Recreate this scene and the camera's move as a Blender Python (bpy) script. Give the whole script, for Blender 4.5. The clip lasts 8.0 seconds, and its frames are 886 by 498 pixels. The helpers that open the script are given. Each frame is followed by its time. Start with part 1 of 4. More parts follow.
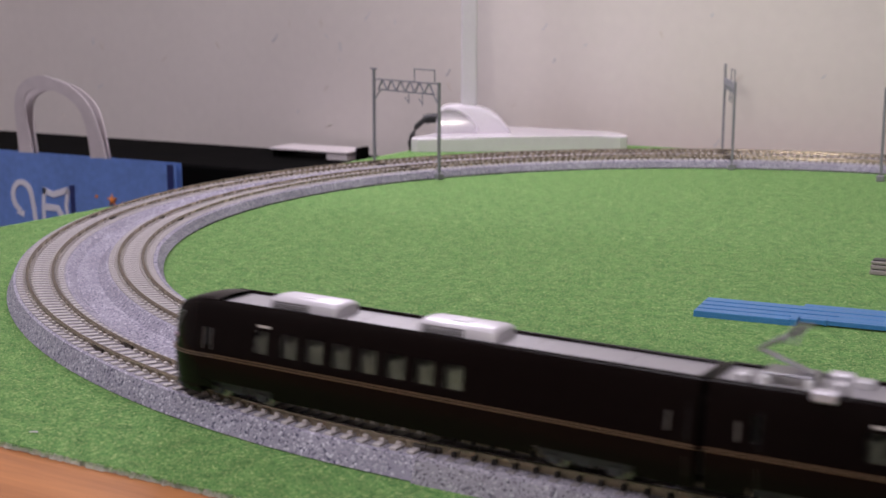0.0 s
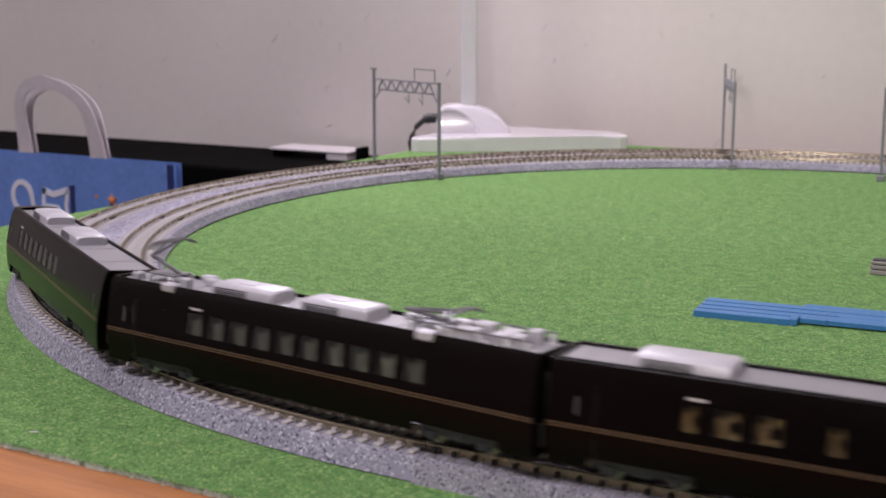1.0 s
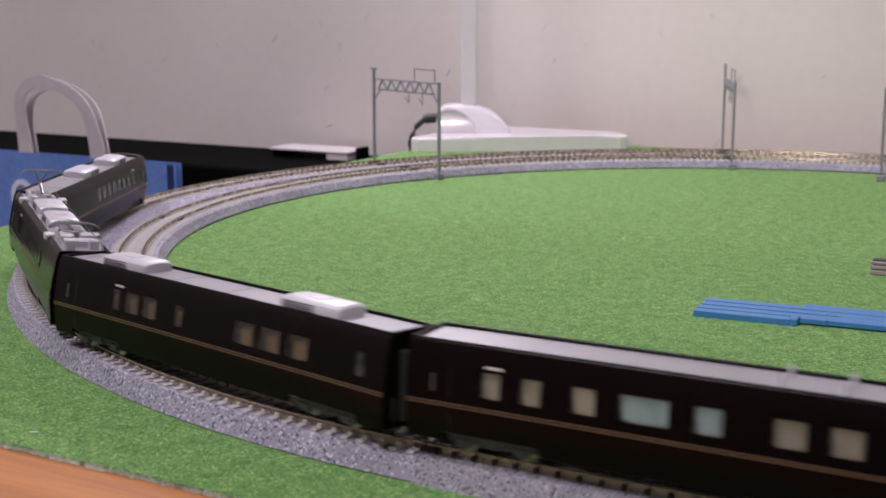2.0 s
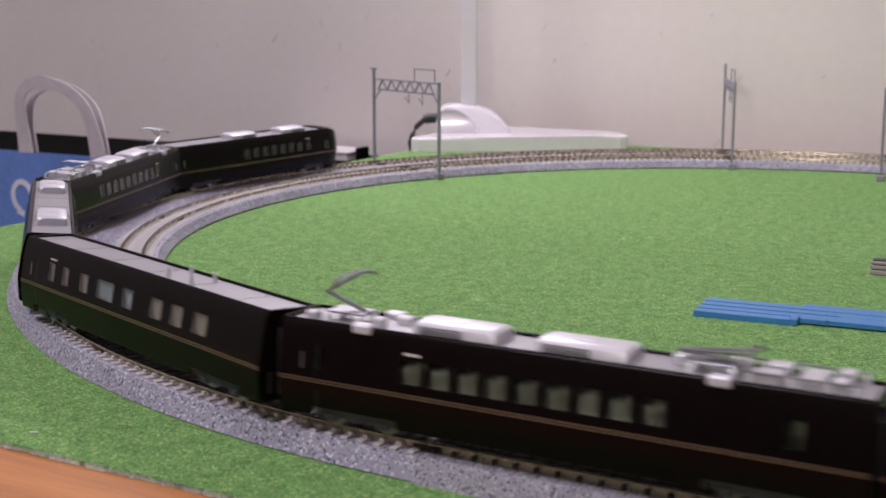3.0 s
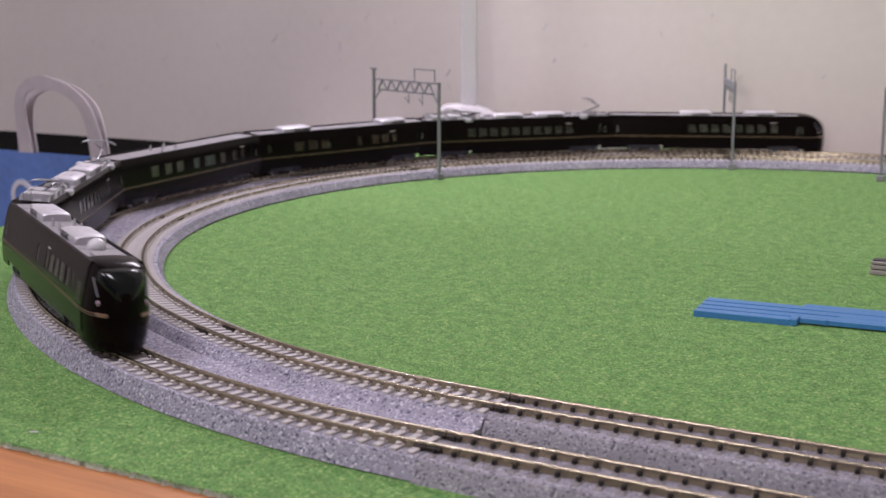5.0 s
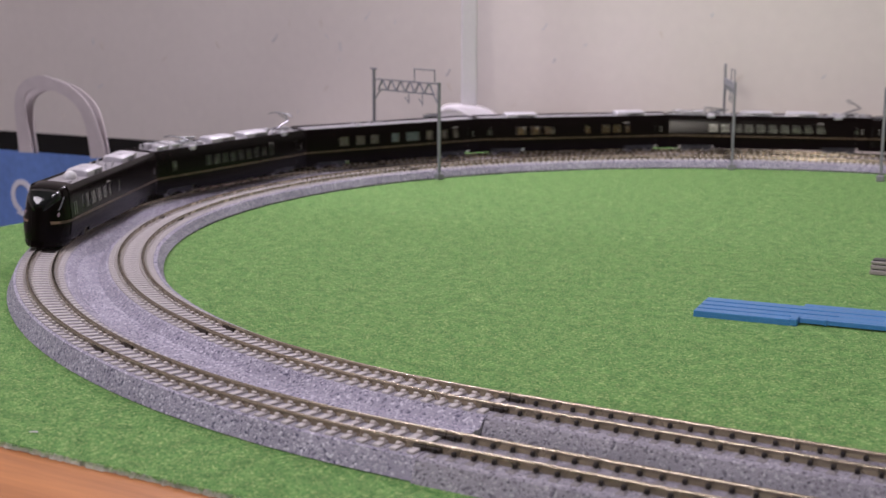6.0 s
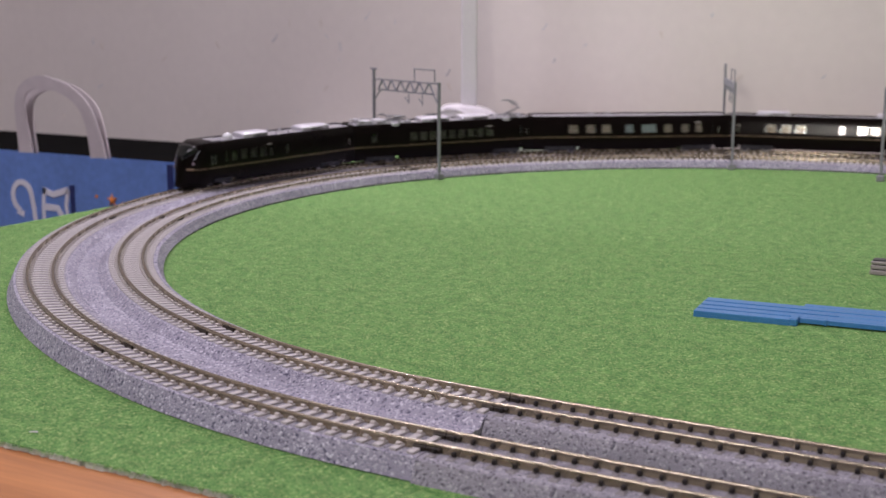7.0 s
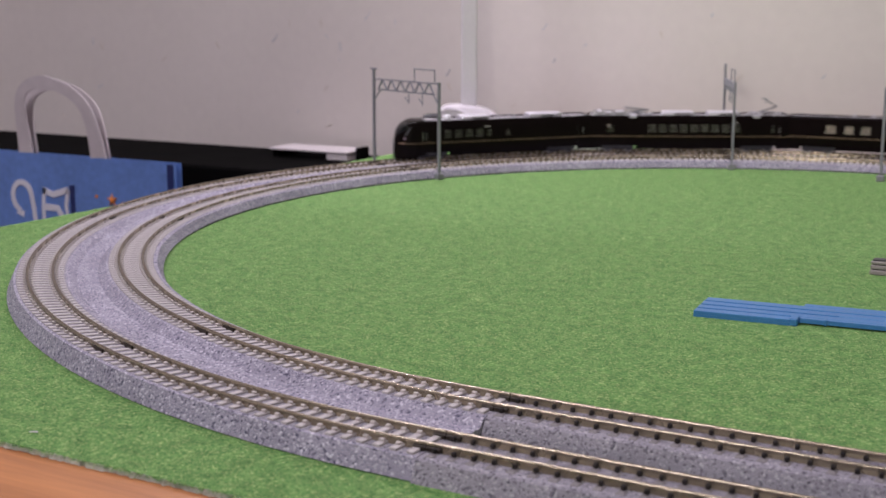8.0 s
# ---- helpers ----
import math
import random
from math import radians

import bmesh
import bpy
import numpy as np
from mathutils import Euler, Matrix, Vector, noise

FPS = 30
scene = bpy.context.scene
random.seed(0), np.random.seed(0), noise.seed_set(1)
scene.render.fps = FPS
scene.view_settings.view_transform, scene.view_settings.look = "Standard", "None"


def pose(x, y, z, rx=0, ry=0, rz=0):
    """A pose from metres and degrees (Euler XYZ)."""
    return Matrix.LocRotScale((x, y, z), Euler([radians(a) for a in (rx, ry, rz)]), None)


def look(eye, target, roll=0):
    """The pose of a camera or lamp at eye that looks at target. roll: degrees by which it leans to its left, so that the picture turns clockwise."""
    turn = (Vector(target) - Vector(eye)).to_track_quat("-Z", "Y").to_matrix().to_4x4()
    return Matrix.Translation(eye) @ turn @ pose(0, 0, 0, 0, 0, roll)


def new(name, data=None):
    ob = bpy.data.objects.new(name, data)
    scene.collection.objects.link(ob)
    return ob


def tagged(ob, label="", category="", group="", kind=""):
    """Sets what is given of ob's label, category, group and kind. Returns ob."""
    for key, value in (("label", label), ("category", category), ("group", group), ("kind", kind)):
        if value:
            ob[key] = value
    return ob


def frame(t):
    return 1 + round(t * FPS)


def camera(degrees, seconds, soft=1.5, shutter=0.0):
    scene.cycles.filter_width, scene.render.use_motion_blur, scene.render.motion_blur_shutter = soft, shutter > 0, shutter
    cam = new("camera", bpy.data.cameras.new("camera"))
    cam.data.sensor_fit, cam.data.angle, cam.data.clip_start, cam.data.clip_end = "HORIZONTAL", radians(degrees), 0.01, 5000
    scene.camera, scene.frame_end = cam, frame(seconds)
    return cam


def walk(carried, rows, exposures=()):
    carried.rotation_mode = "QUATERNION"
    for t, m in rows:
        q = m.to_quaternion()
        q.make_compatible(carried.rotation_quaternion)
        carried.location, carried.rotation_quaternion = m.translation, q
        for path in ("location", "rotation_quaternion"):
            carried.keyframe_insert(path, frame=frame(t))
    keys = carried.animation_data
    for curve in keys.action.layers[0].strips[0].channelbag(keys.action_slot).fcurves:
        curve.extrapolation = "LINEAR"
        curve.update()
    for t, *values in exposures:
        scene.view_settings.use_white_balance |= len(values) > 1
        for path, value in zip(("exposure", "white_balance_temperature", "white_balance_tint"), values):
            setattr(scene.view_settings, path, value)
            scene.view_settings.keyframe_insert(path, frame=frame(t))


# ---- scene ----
# ---------------------------------------------------------------- camera
# x runs along the straight tracks, y away from the camera, z up from the grass mat; the curve's centre is the origin
cam = camera(38.42, 8.0, soft=1.5, shutter=0.35)
EYE = Vector((0.1359, -0.5539, 0.1021))
AIM = Vector((-0.490815 * math.cos(radians(10.72)), 0.871264 * math.cos(radians(10.72)), -math.sin(radians(10.72))))
cam.data.dof.use_dof = True
cam.data.dof.focus_distance, cam.data.dof.aperture_fstop = 0.40, 34.0
walk(cam, [(0.0, look(EYE, EYE + AIM)), (8.0, look(EYE, EYE + AIM))],
     exposures=[(0.0, 0.0), (0.6, 0.05), (1.5, 0.14), (3.5, 0.15), (4.6, 0.14), (6.0, 0.06), (6.6, 0.05), (8.0, 0.02)])

# ---------------------------------------------------------------- world and lights
world = bpy.data.worlds.new("room_world")
scene.world = world
world.use_nodes = True
world.node_tree.nodes["Background"].inputs[0].default_value = (0.9, 0.9, 1.0, 1)
world.node_tree.nodes["Background"].inputs[1].default_value = 0.05

CEILING_LIGHT = (-0.72, -1.30, 1.93)
# unseen fill lamp, added over the table to brighten the mat
MAT_FILL_LIGHT = (0.15, -0.35, 1.93)
VIDEO_LIGHT = (0.13, -0.80, 0.15)
DESK_LIGHT = (-0.36, 0.25, 0.43)


def area_light(name, place, target, size, size_y, watts, colour, shape="RECTANGLE", spread=180):
    data = bpy.data.lights.new(name, "AREA")
    data.shape, data.size, data.size_y, data.energy, data.color = shape, size, size_y, watts, colour
    data.spread = radians(spread)
    ob = new(name, data)
    ob.matrix_world = look(place, target)
    return ob


area_light("ceiling_light_glow", CEILING_LIGHT, (CEILING_LIGHT[0], CEILING_LIGHT[1] + 0.001, 0), 0.80, 0.80, 24.0, (0.94, 0.85, 1.0), "DISK")
area_light("mat_fill_glow", MAT_FILL_LIGHT, (MAT_FILL_LIGHT[0], MAT_FILL_LIGHT[1] + 0.001, 0), 0.42, 0.42, 7.8, (0.95, 0.87, 1.0), "DISK")
area_light("video_light_glow", VIDEO_LIGHT, (-0.13, 0.40, 0.13), 0.05, 0.04, 0.085, (1.0, 0.90, 0.82), spread=34)
area_light("desk_light_glow", (DESK_LIGHT[0], DESK_LIGHT[1] - 0.002, DESK_LIGHT[2] - 0.004), (-0.22, -0.12, 0.0), 0.16, 0.05, 1.4, (0.95, 0.86, 1.03))

# ---------------------------------------------------------------- materials
def material(name, colour, rough=0.6, metal=0.0, var=0.12, scale=40.0, bump=0.0, bump_scale=None, coat=0.0, spec=0.5, emit=0.0):
    """A principled surface whose colour varies at two scales, with fine relief. Scales are per metre."""
    m = bpy.data.materials.new(name)
    m.use_nodes = True
    n, l = m.node_tree.nodes, m.node_tree.links
    b = n["Principled BSDF"]
    b.inputs["Roughness"].default_value, b.inputs["Metallic"].default_value = rough, metal
    b.inputs["Coat Weight"].default_value, b.inputs["Coat Roughness"].default_value = coat, 0.08
    b.inputs["Specular IOR Level"].default_value = spec
    co = n.new("ShaderNodeTexCoord")
    big, small = n.new("ShaderNodeTexNoise"), n.new("ShaderNodeTexNoise")
    big.inputs["Scale"].default_value, small.inputs["Scale"].default_value = scale, scale * 14
    big.inputs["Detail"].default_value = small.inputs["Detail"].default_value = 3
    l.new(co.outputs["Object"], big.inputs["Vector"]), l.new(co.outputs["Object"], small.inputs["Vector"])
    add = n.new("ShaderNodeMath")
    add.operation = "ADD"
    l.new(big.outputs[0], add.inputs[0]), l.new(small.outputs[0], add.inputs[1])
    ramp = n.new("ShaderNodeMapRange")
    ramp.inputs["From Min"].default_value, ramp.inputs["From Max"].default_value = 0.6, 1.4
    ramp.inputs["To Min"].default_value, ramp.inputs["To Max"].default_value = 1 - var, 1 + var
    l.new(add.outputs[0], ramp.inputs["Value"])
    mix = n.new("ShaderNodeVectorMath")
    mix.operation = "SCALE"
    mix.inputs[0].default_value = colour
    l.new(ramp.outputs[0], mix.inputs["Scale"])
    l.new(mix.outputs[0], b.inputs["Base Color"])
    if rough < 0.98:
        rr = n.new("ShaderNodeMapRange")
        rr.inputs["To Min"].default_value, rr.inputs["To Max"].default_value = rough * 0.85, min(1, rough * 1.15)
        l.new(big.outputs[0], rr.inputs["Value"]), l.new(rr.outputs[0], b.inputs["Roughness"])
    if bump:
        bn, bp = n.new("ShaderNodeTexNoise"), n.new("ShaderNodeBump")
        bn.inputs["Scale"].default_value, bn.inputs["Detail"].default_value = bump_scale or scale * 20, 4
        bp.inputs["Strength"].default_value, bp.inputs["Distance"].default_value = bump, 0.0006
        l.new(co.outputs["Object"], bn.inputs["Vector"]), l.new(bn.outputs[0], bp.inputs["Height"]), l.new(bp.outputs[0], b.inputs["Normal"])
    if emit:
        b.inputs["Emission Color"].default_value, b.inputs["Emission Strength"].default_value = (*colour, 1), emit
    return m


def speckled(name, base, dark, light, cell, rough=0.9, bump=0.8, spread=0.5, patch=0.15):
    """Grains of three colours in cells, with relief."""
    m = bpy.data.materials.new(name)
    m.use_nodes = True
    n, l = m.node_tree.nodes, m.node_tree.links
    b = n["Principled BSDF"]
    b.inputs["Roughness"].default_value = rough
    b.inputs["Specular IOR Level"].default_value = 0.25
    co, vor, big, fine = n.new("ShaderNodeTexCoord"), n.new("ShaderNodeTexVoronoi"), n.new("ShaderNodeTexNoise"), n.new("ShaderNodeTexNoise")
    vor.inputs["Scale"].default_value, big.inputs["Scale"].default_value, fine.inputs["Scale"].default_value = cell, cell / 9 if patch > 0.2 else cell / 40, cell * 2.2
    for t in (vor, big, fine):
        l.new(co.outputs["Object"], t.inputs["Vector"])
    sep = n.new("ShaderNodeSeparateColor")
    l.new(vor.outputs["Color"], sep.inputs[0])
    ramp = n.new("ShaderNodeValToRGB")
    e = ramp.color_ramp.elements
    e[0].position, e[0].color = 0.0, (*dark, 1)
    e[1].position, e[1].color = 1.0, (*light, 1)
    for at, c in ((spread * 0.35, base), (1 - spread * 0.3, base)):
        x = e.new(at)
        x.color = (*c, 1)
    l.new(sep.outputs[0], ramp.inputs[0])
    rg = n.new("ShaderNodeMapRange")
    rg.inputs["From Min"].default_value, rg.inputs["From Max"].default_value = 0.25, 0.75
    rg.inputs["To Min"].default_value, rg.inputs["To Max"].default_value = 1 - patch, 1 + patch
    big.inputs["Detail"].default_value = 4
    l.new(big.outputs[0], rg.inputs["Value"])
    sc = n.new("ShaderNodeVectorMath")
    sc.operation = "SCALE"
    l.new(ramp.outputs[0], sc.inputs[0]), l.new(rg.outputs[0], sc.inputs["Scale"]), l.new(sc.outputs[0], b.inputs["Base Color"])
    ad, bp = n.new("ShaderNodeMath"), n.new("ShaderNodeBump")
    l.new(vor.outputs["Distance"], ad.inputs[0]), l.new(fine.outputs[0], ad.inputs[1])
    bp.inputs["Strength"].default_value, bp.inputs["Distance"].default_value = bump, 0.0007
    bp.invert = True
    l.new(ad.outputs[0], bp.inputs["Height"]), l.new(bp.outputs[0], b.inputs["Normal"])
    return m


def wood(name, light, dark, along="x"):
    m = bpy.data.materials.new(name)
    m.use_nodes = True
    n, l = m.node_tree.nodes, m.node_tree.links
    b = n["Principled BSDF"]
    b.inputs["Roughness"].default_value = 0.45
    co, mp, ns, fn = n.new("ShaderNodeTexCoord"), n.new("ShaderNodeMapping"), n.new("ShaderNodeTexNoise"), n.new("ShaderNodeTexNoise")
    mp.inputs["Scale"].default_value = (6, 90, 90) if along == "x" else (90, 6, 90)
    ns.inputs["Scale"].default_value, ns.inputs["Detail"].default_value, ns.inputs["Distortion"].default_value = 1.0, 6, 1.2
    fn.inputs["Scale"].default_value = 9
    l.new(co.outputs["Object"], mp.inputs[0]), l.new(mp.outputs[0], ns.inputs["Vector"]), l.new(mp.outputs[0], fn.inputs["Vector"])
    ramp = n.new("ShaderNodeValToRGB")
    ramp.color_ramp.elements[0].position, ramp.color_ramp.elements[0].color = 0.32, (*dark, 1)
    ramp.color_ramp.elements[1].position, ramp.color_ramp.elements[1].color = 0.68, (*light, 1)
    ad = n.new("ShaderNodeMixRGB")
    ad.inputs[0].default_value = 0.35
    l.new(ns.outputs[0], ad.inputs[1]), l.new(fn.outputs[0], ad.inputs[2]), l.new(ad.outputs[0], ramp.inputs[0])
    l.new(ramp.outputs[0], b.inputs["Base Color"])
    bp = n.new("ShaderNodeBump")
    bp.inputs["Strength"].default_value, bp.inputs["Distance"].default_value = 0.25, 0.0004
    l.new(ns.outputs[0], bp.inputs["Height"]), l.new(bp.outputs[0], b.inputs["Normal"])
    return m


def glass(name, tint, rough=0.0):
    m = bpy.data.materials.new(name)
    m.use_nodes = True
    n, l = m.node_tree.nodes, m.node_tree.links
    b = n["Principled BSDF"]
    b.inputs["Base Color"].default_value, b.inputs["Roughness"].default_value = (*tint, 1), rough
    b.inputs["Transmission Weight"].default_value, b.inputs["IOR"].default_value = 1.0, 1.45
    co, ns, mr = n.new("ShaderNodeTexCoord"), n.new("ShaderNodeTexNoise"), n.new("ShaderNodeMapRange")
    ns.inputs["Scale"].default_value = 400
    mr.inputs["To Min"].default_value, mr.inputs["To Max"].default_value = 0.05, 0.22
    l.new(co.outputs["Object"], ns.inputs["Vector"]), l.new(ns.outputs[0], mr.inputs["Value"]), l.new(mr.outputs[0], b.inputs["Roughness"])
    return m


def islands(name, colours, rough=0.85):
    """One colour out of several for each loose piece of a mesh."""
    m = bpy.data.materials.new(name)
    m.use_nodes = True
    n, l = m.node_tree.nodes, m.node_tree.links
    b = n["Principled BSDF"]
    b.inputs["Roughness"].default_value = rough
    b.inputs["Specular IOR Level"].default_value = 0.2
    g, ramp = n.new("ShaderNodeNewGeometry"), n.new("ShaderNodeValToRGB")
    e = ramp.color_ramp.elements
    e[0].color, e[1].color = (*colours[0], 1), (*colours[-1], 1)
    for i, c in enumerate(colours[1:-1], 1):
        e.new(i / (len(colours) - 1)).color = (*c, 1)
    l.new(g.outputs["Random Per Island"], ramp.inputs[0]), l.new(ramp.outputs[0], b.inputs["Base Color"])
    return m


M_MAT = speckled("green_felt", (0.172, 0.345, 0.104), (0.065, 0.185, 0.045), (0.40, 0.53, 0.21), 1700, 0.95, 0.6, 0.8, patch=0.22)
M_FIBRE = islands("green_fibres", [(0.03, 0.125, 0.024), (0.075, 0.23, 0.05), (0.15, 0.345, 0.09), (0.23, 0.42, 0.13), (0.54, 0.63, 0.28)])
M_FELT_EDGE = material("felt_edge", (0.60, 0.61, 0.52), 0.95, var=0.5, scale=260, bump=0.8)
M_TABLE = wood("orange_wood", (0.56, 0.235, 0.08), (0.36, 0.14, 0.045))
M_BALLAST = speckled("grey_ballast", (0.345, 0.328, 0.402), (0.085, 0.083, 0.13), (0.68, 0.66, 0.73), 1800, 0.9, 0.45, 0.70)
M_BALLASTDARK = speckled("dark_grey_ballast", (0.285, 0.272, 0.312), (0.10, 0.094, 0.118), (0.45, 0.44, 0.475), 1900, 0.9, 0.35, 0.65)
M_CONCRETE = material("concrete_sleeper_plastic", (0.50, 0.47, 0.465), 0.7, var=0.15, scale=200, bump=0.2)
M_CLIP = material("pale_clip_plastic", (0.50, 0.465, 0.44), 0.6, var=0.15, scale=300)
M_DARKTIE = material("dark_sleeper_plastic", (0.014, 0.011, 0.010), 0.8, var=0.2, scale=200)
M_TIEGREY = material("grey_sleeper_plastic", (0.215, 0.20, 0.205), 0.65, var=0.2, scale=200)
M_RAIL = material("tarnished_rail", (0.40, 0.345, 0.26), 0.27, 0.65, 0.15, 120)
M_RAILNEW = material("polished_rail", (0.33, 0.285, 0.21), 0.25, 1.0, 0.12, 120)
M_JOINER = material("dark_rail_joiner", (0.035, 0.027, 0.02), 0.5, 0.4, 0.2, 300)
M_WALL = material("white_wallpaper", (0.69, 0.64, 0.61), 0.85, var=0.035, scale=8, bump=0.15, bump_scale=900)
M_ROOM = material("room_wall_paint", (0.62, 0.58, 0.55), 0.9, var=0.05, scale=4)
M_DARKROOM = material("dark_reflected_wall", (0.06, 0.055, 0.055), 0.95, var=0.2, scale=12)
M_CEIL = material("ceiling_paint", (0.75, 0.73, 0.70), 0.9, var=0.04, scale=4)
M_FLOOR = wood("dark_brown_floor", (0.060, 0.038, 0.026), (0.030, 0.019, 0.014))
M_BODY = material("dark_maroon_lacquer", (0.0056, 0.0036, 0.0034), 0.19, 0.0, 0.12, 30, spec=0.08)
M_UNDER = material("dark_grey_plastic", (0.035, 0.035, 0.04), 0.5, var=0.25, scale=200)
M_BOGIE = material("bogie_grey_plastic", (0.040, 0.040, 0.050), 0.6, var=0.25, scale=300)
M_GOLD = material("gold_line_print", (0.16, 0.105, 0.068), 0.4, 0.3, 0.12, 300)
M_ROOF = material("grey_roof_plastic", (0.31, 0.30, 0.32), 0.38, 0.1, 0.1, 60)
M_AC = material("silver_roof_unit_plastic", (0.58, 0.565, 0.61), 0.40, 0.25, 0.08, 100)
M_EQUIP = material("pale_equipment_plastic", (0.50, 0.49, 0.52), 0.35, 0.1, 0.1, 100)
M_GRILLE = material("dark_groove_plastic", (0.035, 0.035, 0.04), 0.5, var=0.2, scale=200)
M_WHITEP = material("white_insulator_plastic", (0.70, 0.70, 0.72), 0.4, var=0.08, scale=200)
M_PANTO = material("grey_pantograph_metal", (0.28, 0.28, 0.30), 0.35, 0.8, 0.15, 300)
M_GLASS = glass("smoked_window_glass", (0.60, 0.62, 0.56))
M_SHIELD = material("black_windscreen_glass", (0.006, 0.008, 0.008), 0.12, 0.0, 0.05, 60, spec=0.3, coat=0.1)
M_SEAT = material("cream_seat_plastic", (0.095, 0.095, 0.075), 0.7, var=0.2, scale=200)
M_LINING = material("pale_green_lining_plastic", (0.28, 0.30, 0.23), 0.6, var=0.1, scale=200)
M_BLUEBACK = material("pale_blue_backing_plastic", (0.27, 0.34, 0.39), 0.7, var=0.3, scale=400)
M_AMBER = material("amber_seat_plastic", (0.17, 0.10, 0.04), 0.7, var=0.2, scale=200)
M_PINK = material("pale_pink_curtain_plastic", (0.31, 0.26, 0.23), 0.7, var=0.15, scale=200)
M_TAIL = material("clear_lamp_lens", (0.42, 0.31, 0.38), 0.2, 0.0, 0.1, 200, coat=1.0)
M_MARKER = material("pale_gold_print", (0.33, 0.21, 0.15), 0.35, 0.2, 0.1, 200)
M_WHEEL = material("wheel_steel", (0.30, 0.29, 0.285), 0.4, 1.0, 0.1, 300)
M_POLE = material("grey_catenary_plastic", (0.235, 0.235, 0.265), 0.5, var=0.12, scale=200)
M_BLUE = material("blue_moulded_plastic", (0.038, 0.185, 0.44), 0.42, 0.0, 0.1, 60, bump=0.05)
M_BLOCK = material("grey_weathered_plastic", (0.30, 0.27, 0.265), 0.6, var=0.25, scale=200)
M_BAG = material("blue_coated_paper", (0.13, 0.245, 0.60), 0.4, 0.0, 0.18, 14, bump=0.1)
M_BAGNAVY = material("navy_print", (0.012, 0.022, 0.12), 0.45, var=0.1, scale=60)
M_BAGWHITE = material("white_print", (0.72, 0.72, 0.80), 0.5, var=0.08, scale=60)
M_BAGORANGE = material("orange_print", (0.75, 0.25, 0.05), 0.5, var=0.1, scale=60)
M_TAPE = material("white_ribbon_cloth", (0.58, 0.53, 0.55), 0.8, var=0.08, scale=120, bump=0.3)
M_BLACK = material("black_furniture_laminate", (0.003, 0.003, 0.003), 0.9, var=0.3, scale=20, spec=0.04)
M_PAPER = material("white_card", (0.68, 0.63, 0.64), 0.7, var=0.06, scale=60)
M_LAMP = material("glossy_white_plastic", (0.76, 0.72, 0.77), 0.22, 0.0, 0.04, 30, coat=0.4)
M_CABLE = material("black_cable_rubber", (0.015, 0.015, 0.017), 0.45, var=0.15, scale=200)
M_GLOW = material("lit_diffuser", (1.0, 0.95, 0.92), 0.5, emit=4.0, var=0.0)
M_STRIP = material("lit_panel_diffuser", (1.0, 0.91, 0.80), 0.5, emit=10.0, var=0.0)
M_FLECK_BLUE = material("blue_grey_paper_fibre", (0.55, 0.55, 0.575), 0.9, var=0.1, scale=200)
M_FLECK_TAN = material("tan_paper_fibre", (0.62, 0.555, 0.50), 0.9, var=0.1, scale=200)

# ---------------------------------------------------------------- mesh helpers (all in millimetres)
MM = 0.001


def part(name, bm, mat, parent=None, label="", m=None, smooth=False, kind=""):
    """Links a bmesh, drawn in millimetres, as one mesh object under a thing or part."""
    me = bpy.data.meshes.new(name)
    bmesh.ops.scale(bm, vec=(MM, MM, MM), verts=bm.verts)
    bmesh.ops.recalc_face_normals(bm, faces=bm.faces)
    if smooth:
        for f in bm.faces:
            f.smooth = True
        for e in bm.edges:
            if len(e.link_faces) == 2 and e.calc_face_angle(0) > 0.6:
                e.smooth = False
    bm.to_mesh(me)
    bm.free()
    me.materials.append(mat)
    ob = new(name, me)
    ob.parent = parent
    if m is not None:
        ob.matrix_basis = m
    if label or kind:
        tagged(ob, label, kind=kind)
    return ob


def share(name, source, parent, m):
    """Another piece on the same mesh."""
    ob = new(name, source.data)
    ob.parent = parent
    ob.matrix_basis = m
    return ob


def thing(name, m, label, category, group="", kind=""):
    ob = new(name)
    ob.empty_display_size = 0.01
    ob.matrix_basis = m
    return tagged(ob, label, category, group, kind)


def box(bm, x0, x1, y0, y1, z0, z1, bevel=0.0, seg=1, m=None):
    r = bmesh.ops.create_cube(bm, size=1.0)
    vs = r["verts"]
    for v in vs:
        v.co = Vector(((x0 + x1) / 2 + v.co.x * (x1 - x0), (y0 + y1) / 2 + v.co.y * (y1 - y0), (z0 + z1) / 2 + v.co.z * (z1 - z0)))
    if bevel:
        es = list({e for v in vs for e in v.link_edges})
        bv = bmesh.ops.bevel(bm, geom=es, offset=bevel, segments=seg, affect="EDGES", profile=0.6)
        vs = list({v for f in bv["faces"] for v in f.verts} | {v for v in vs if v.is_valid})
    if m is not None:
        bmesh.ops.transform(bm, matrix=m, verts=vs)
    return bm


def boxbm(*a, **k):
    return box(bmesh.new(), *a, **k)


def rod(bm, a, b, r0, r1=None, seg=8):
    a, b = Vector(a), Vector(b)
    d = b - a
    m = Matrix.Translation((a + b) / 2) @ d.to_track_quat("Z", "Y").to_matrix().to_4x4()
    bmesh.ops.create_cone(bm, cap_ends=True, segments=seg, radius1=r0, radius2=r0 if r1 is None else r1, depth=d.length, matrix=m)
    return bm


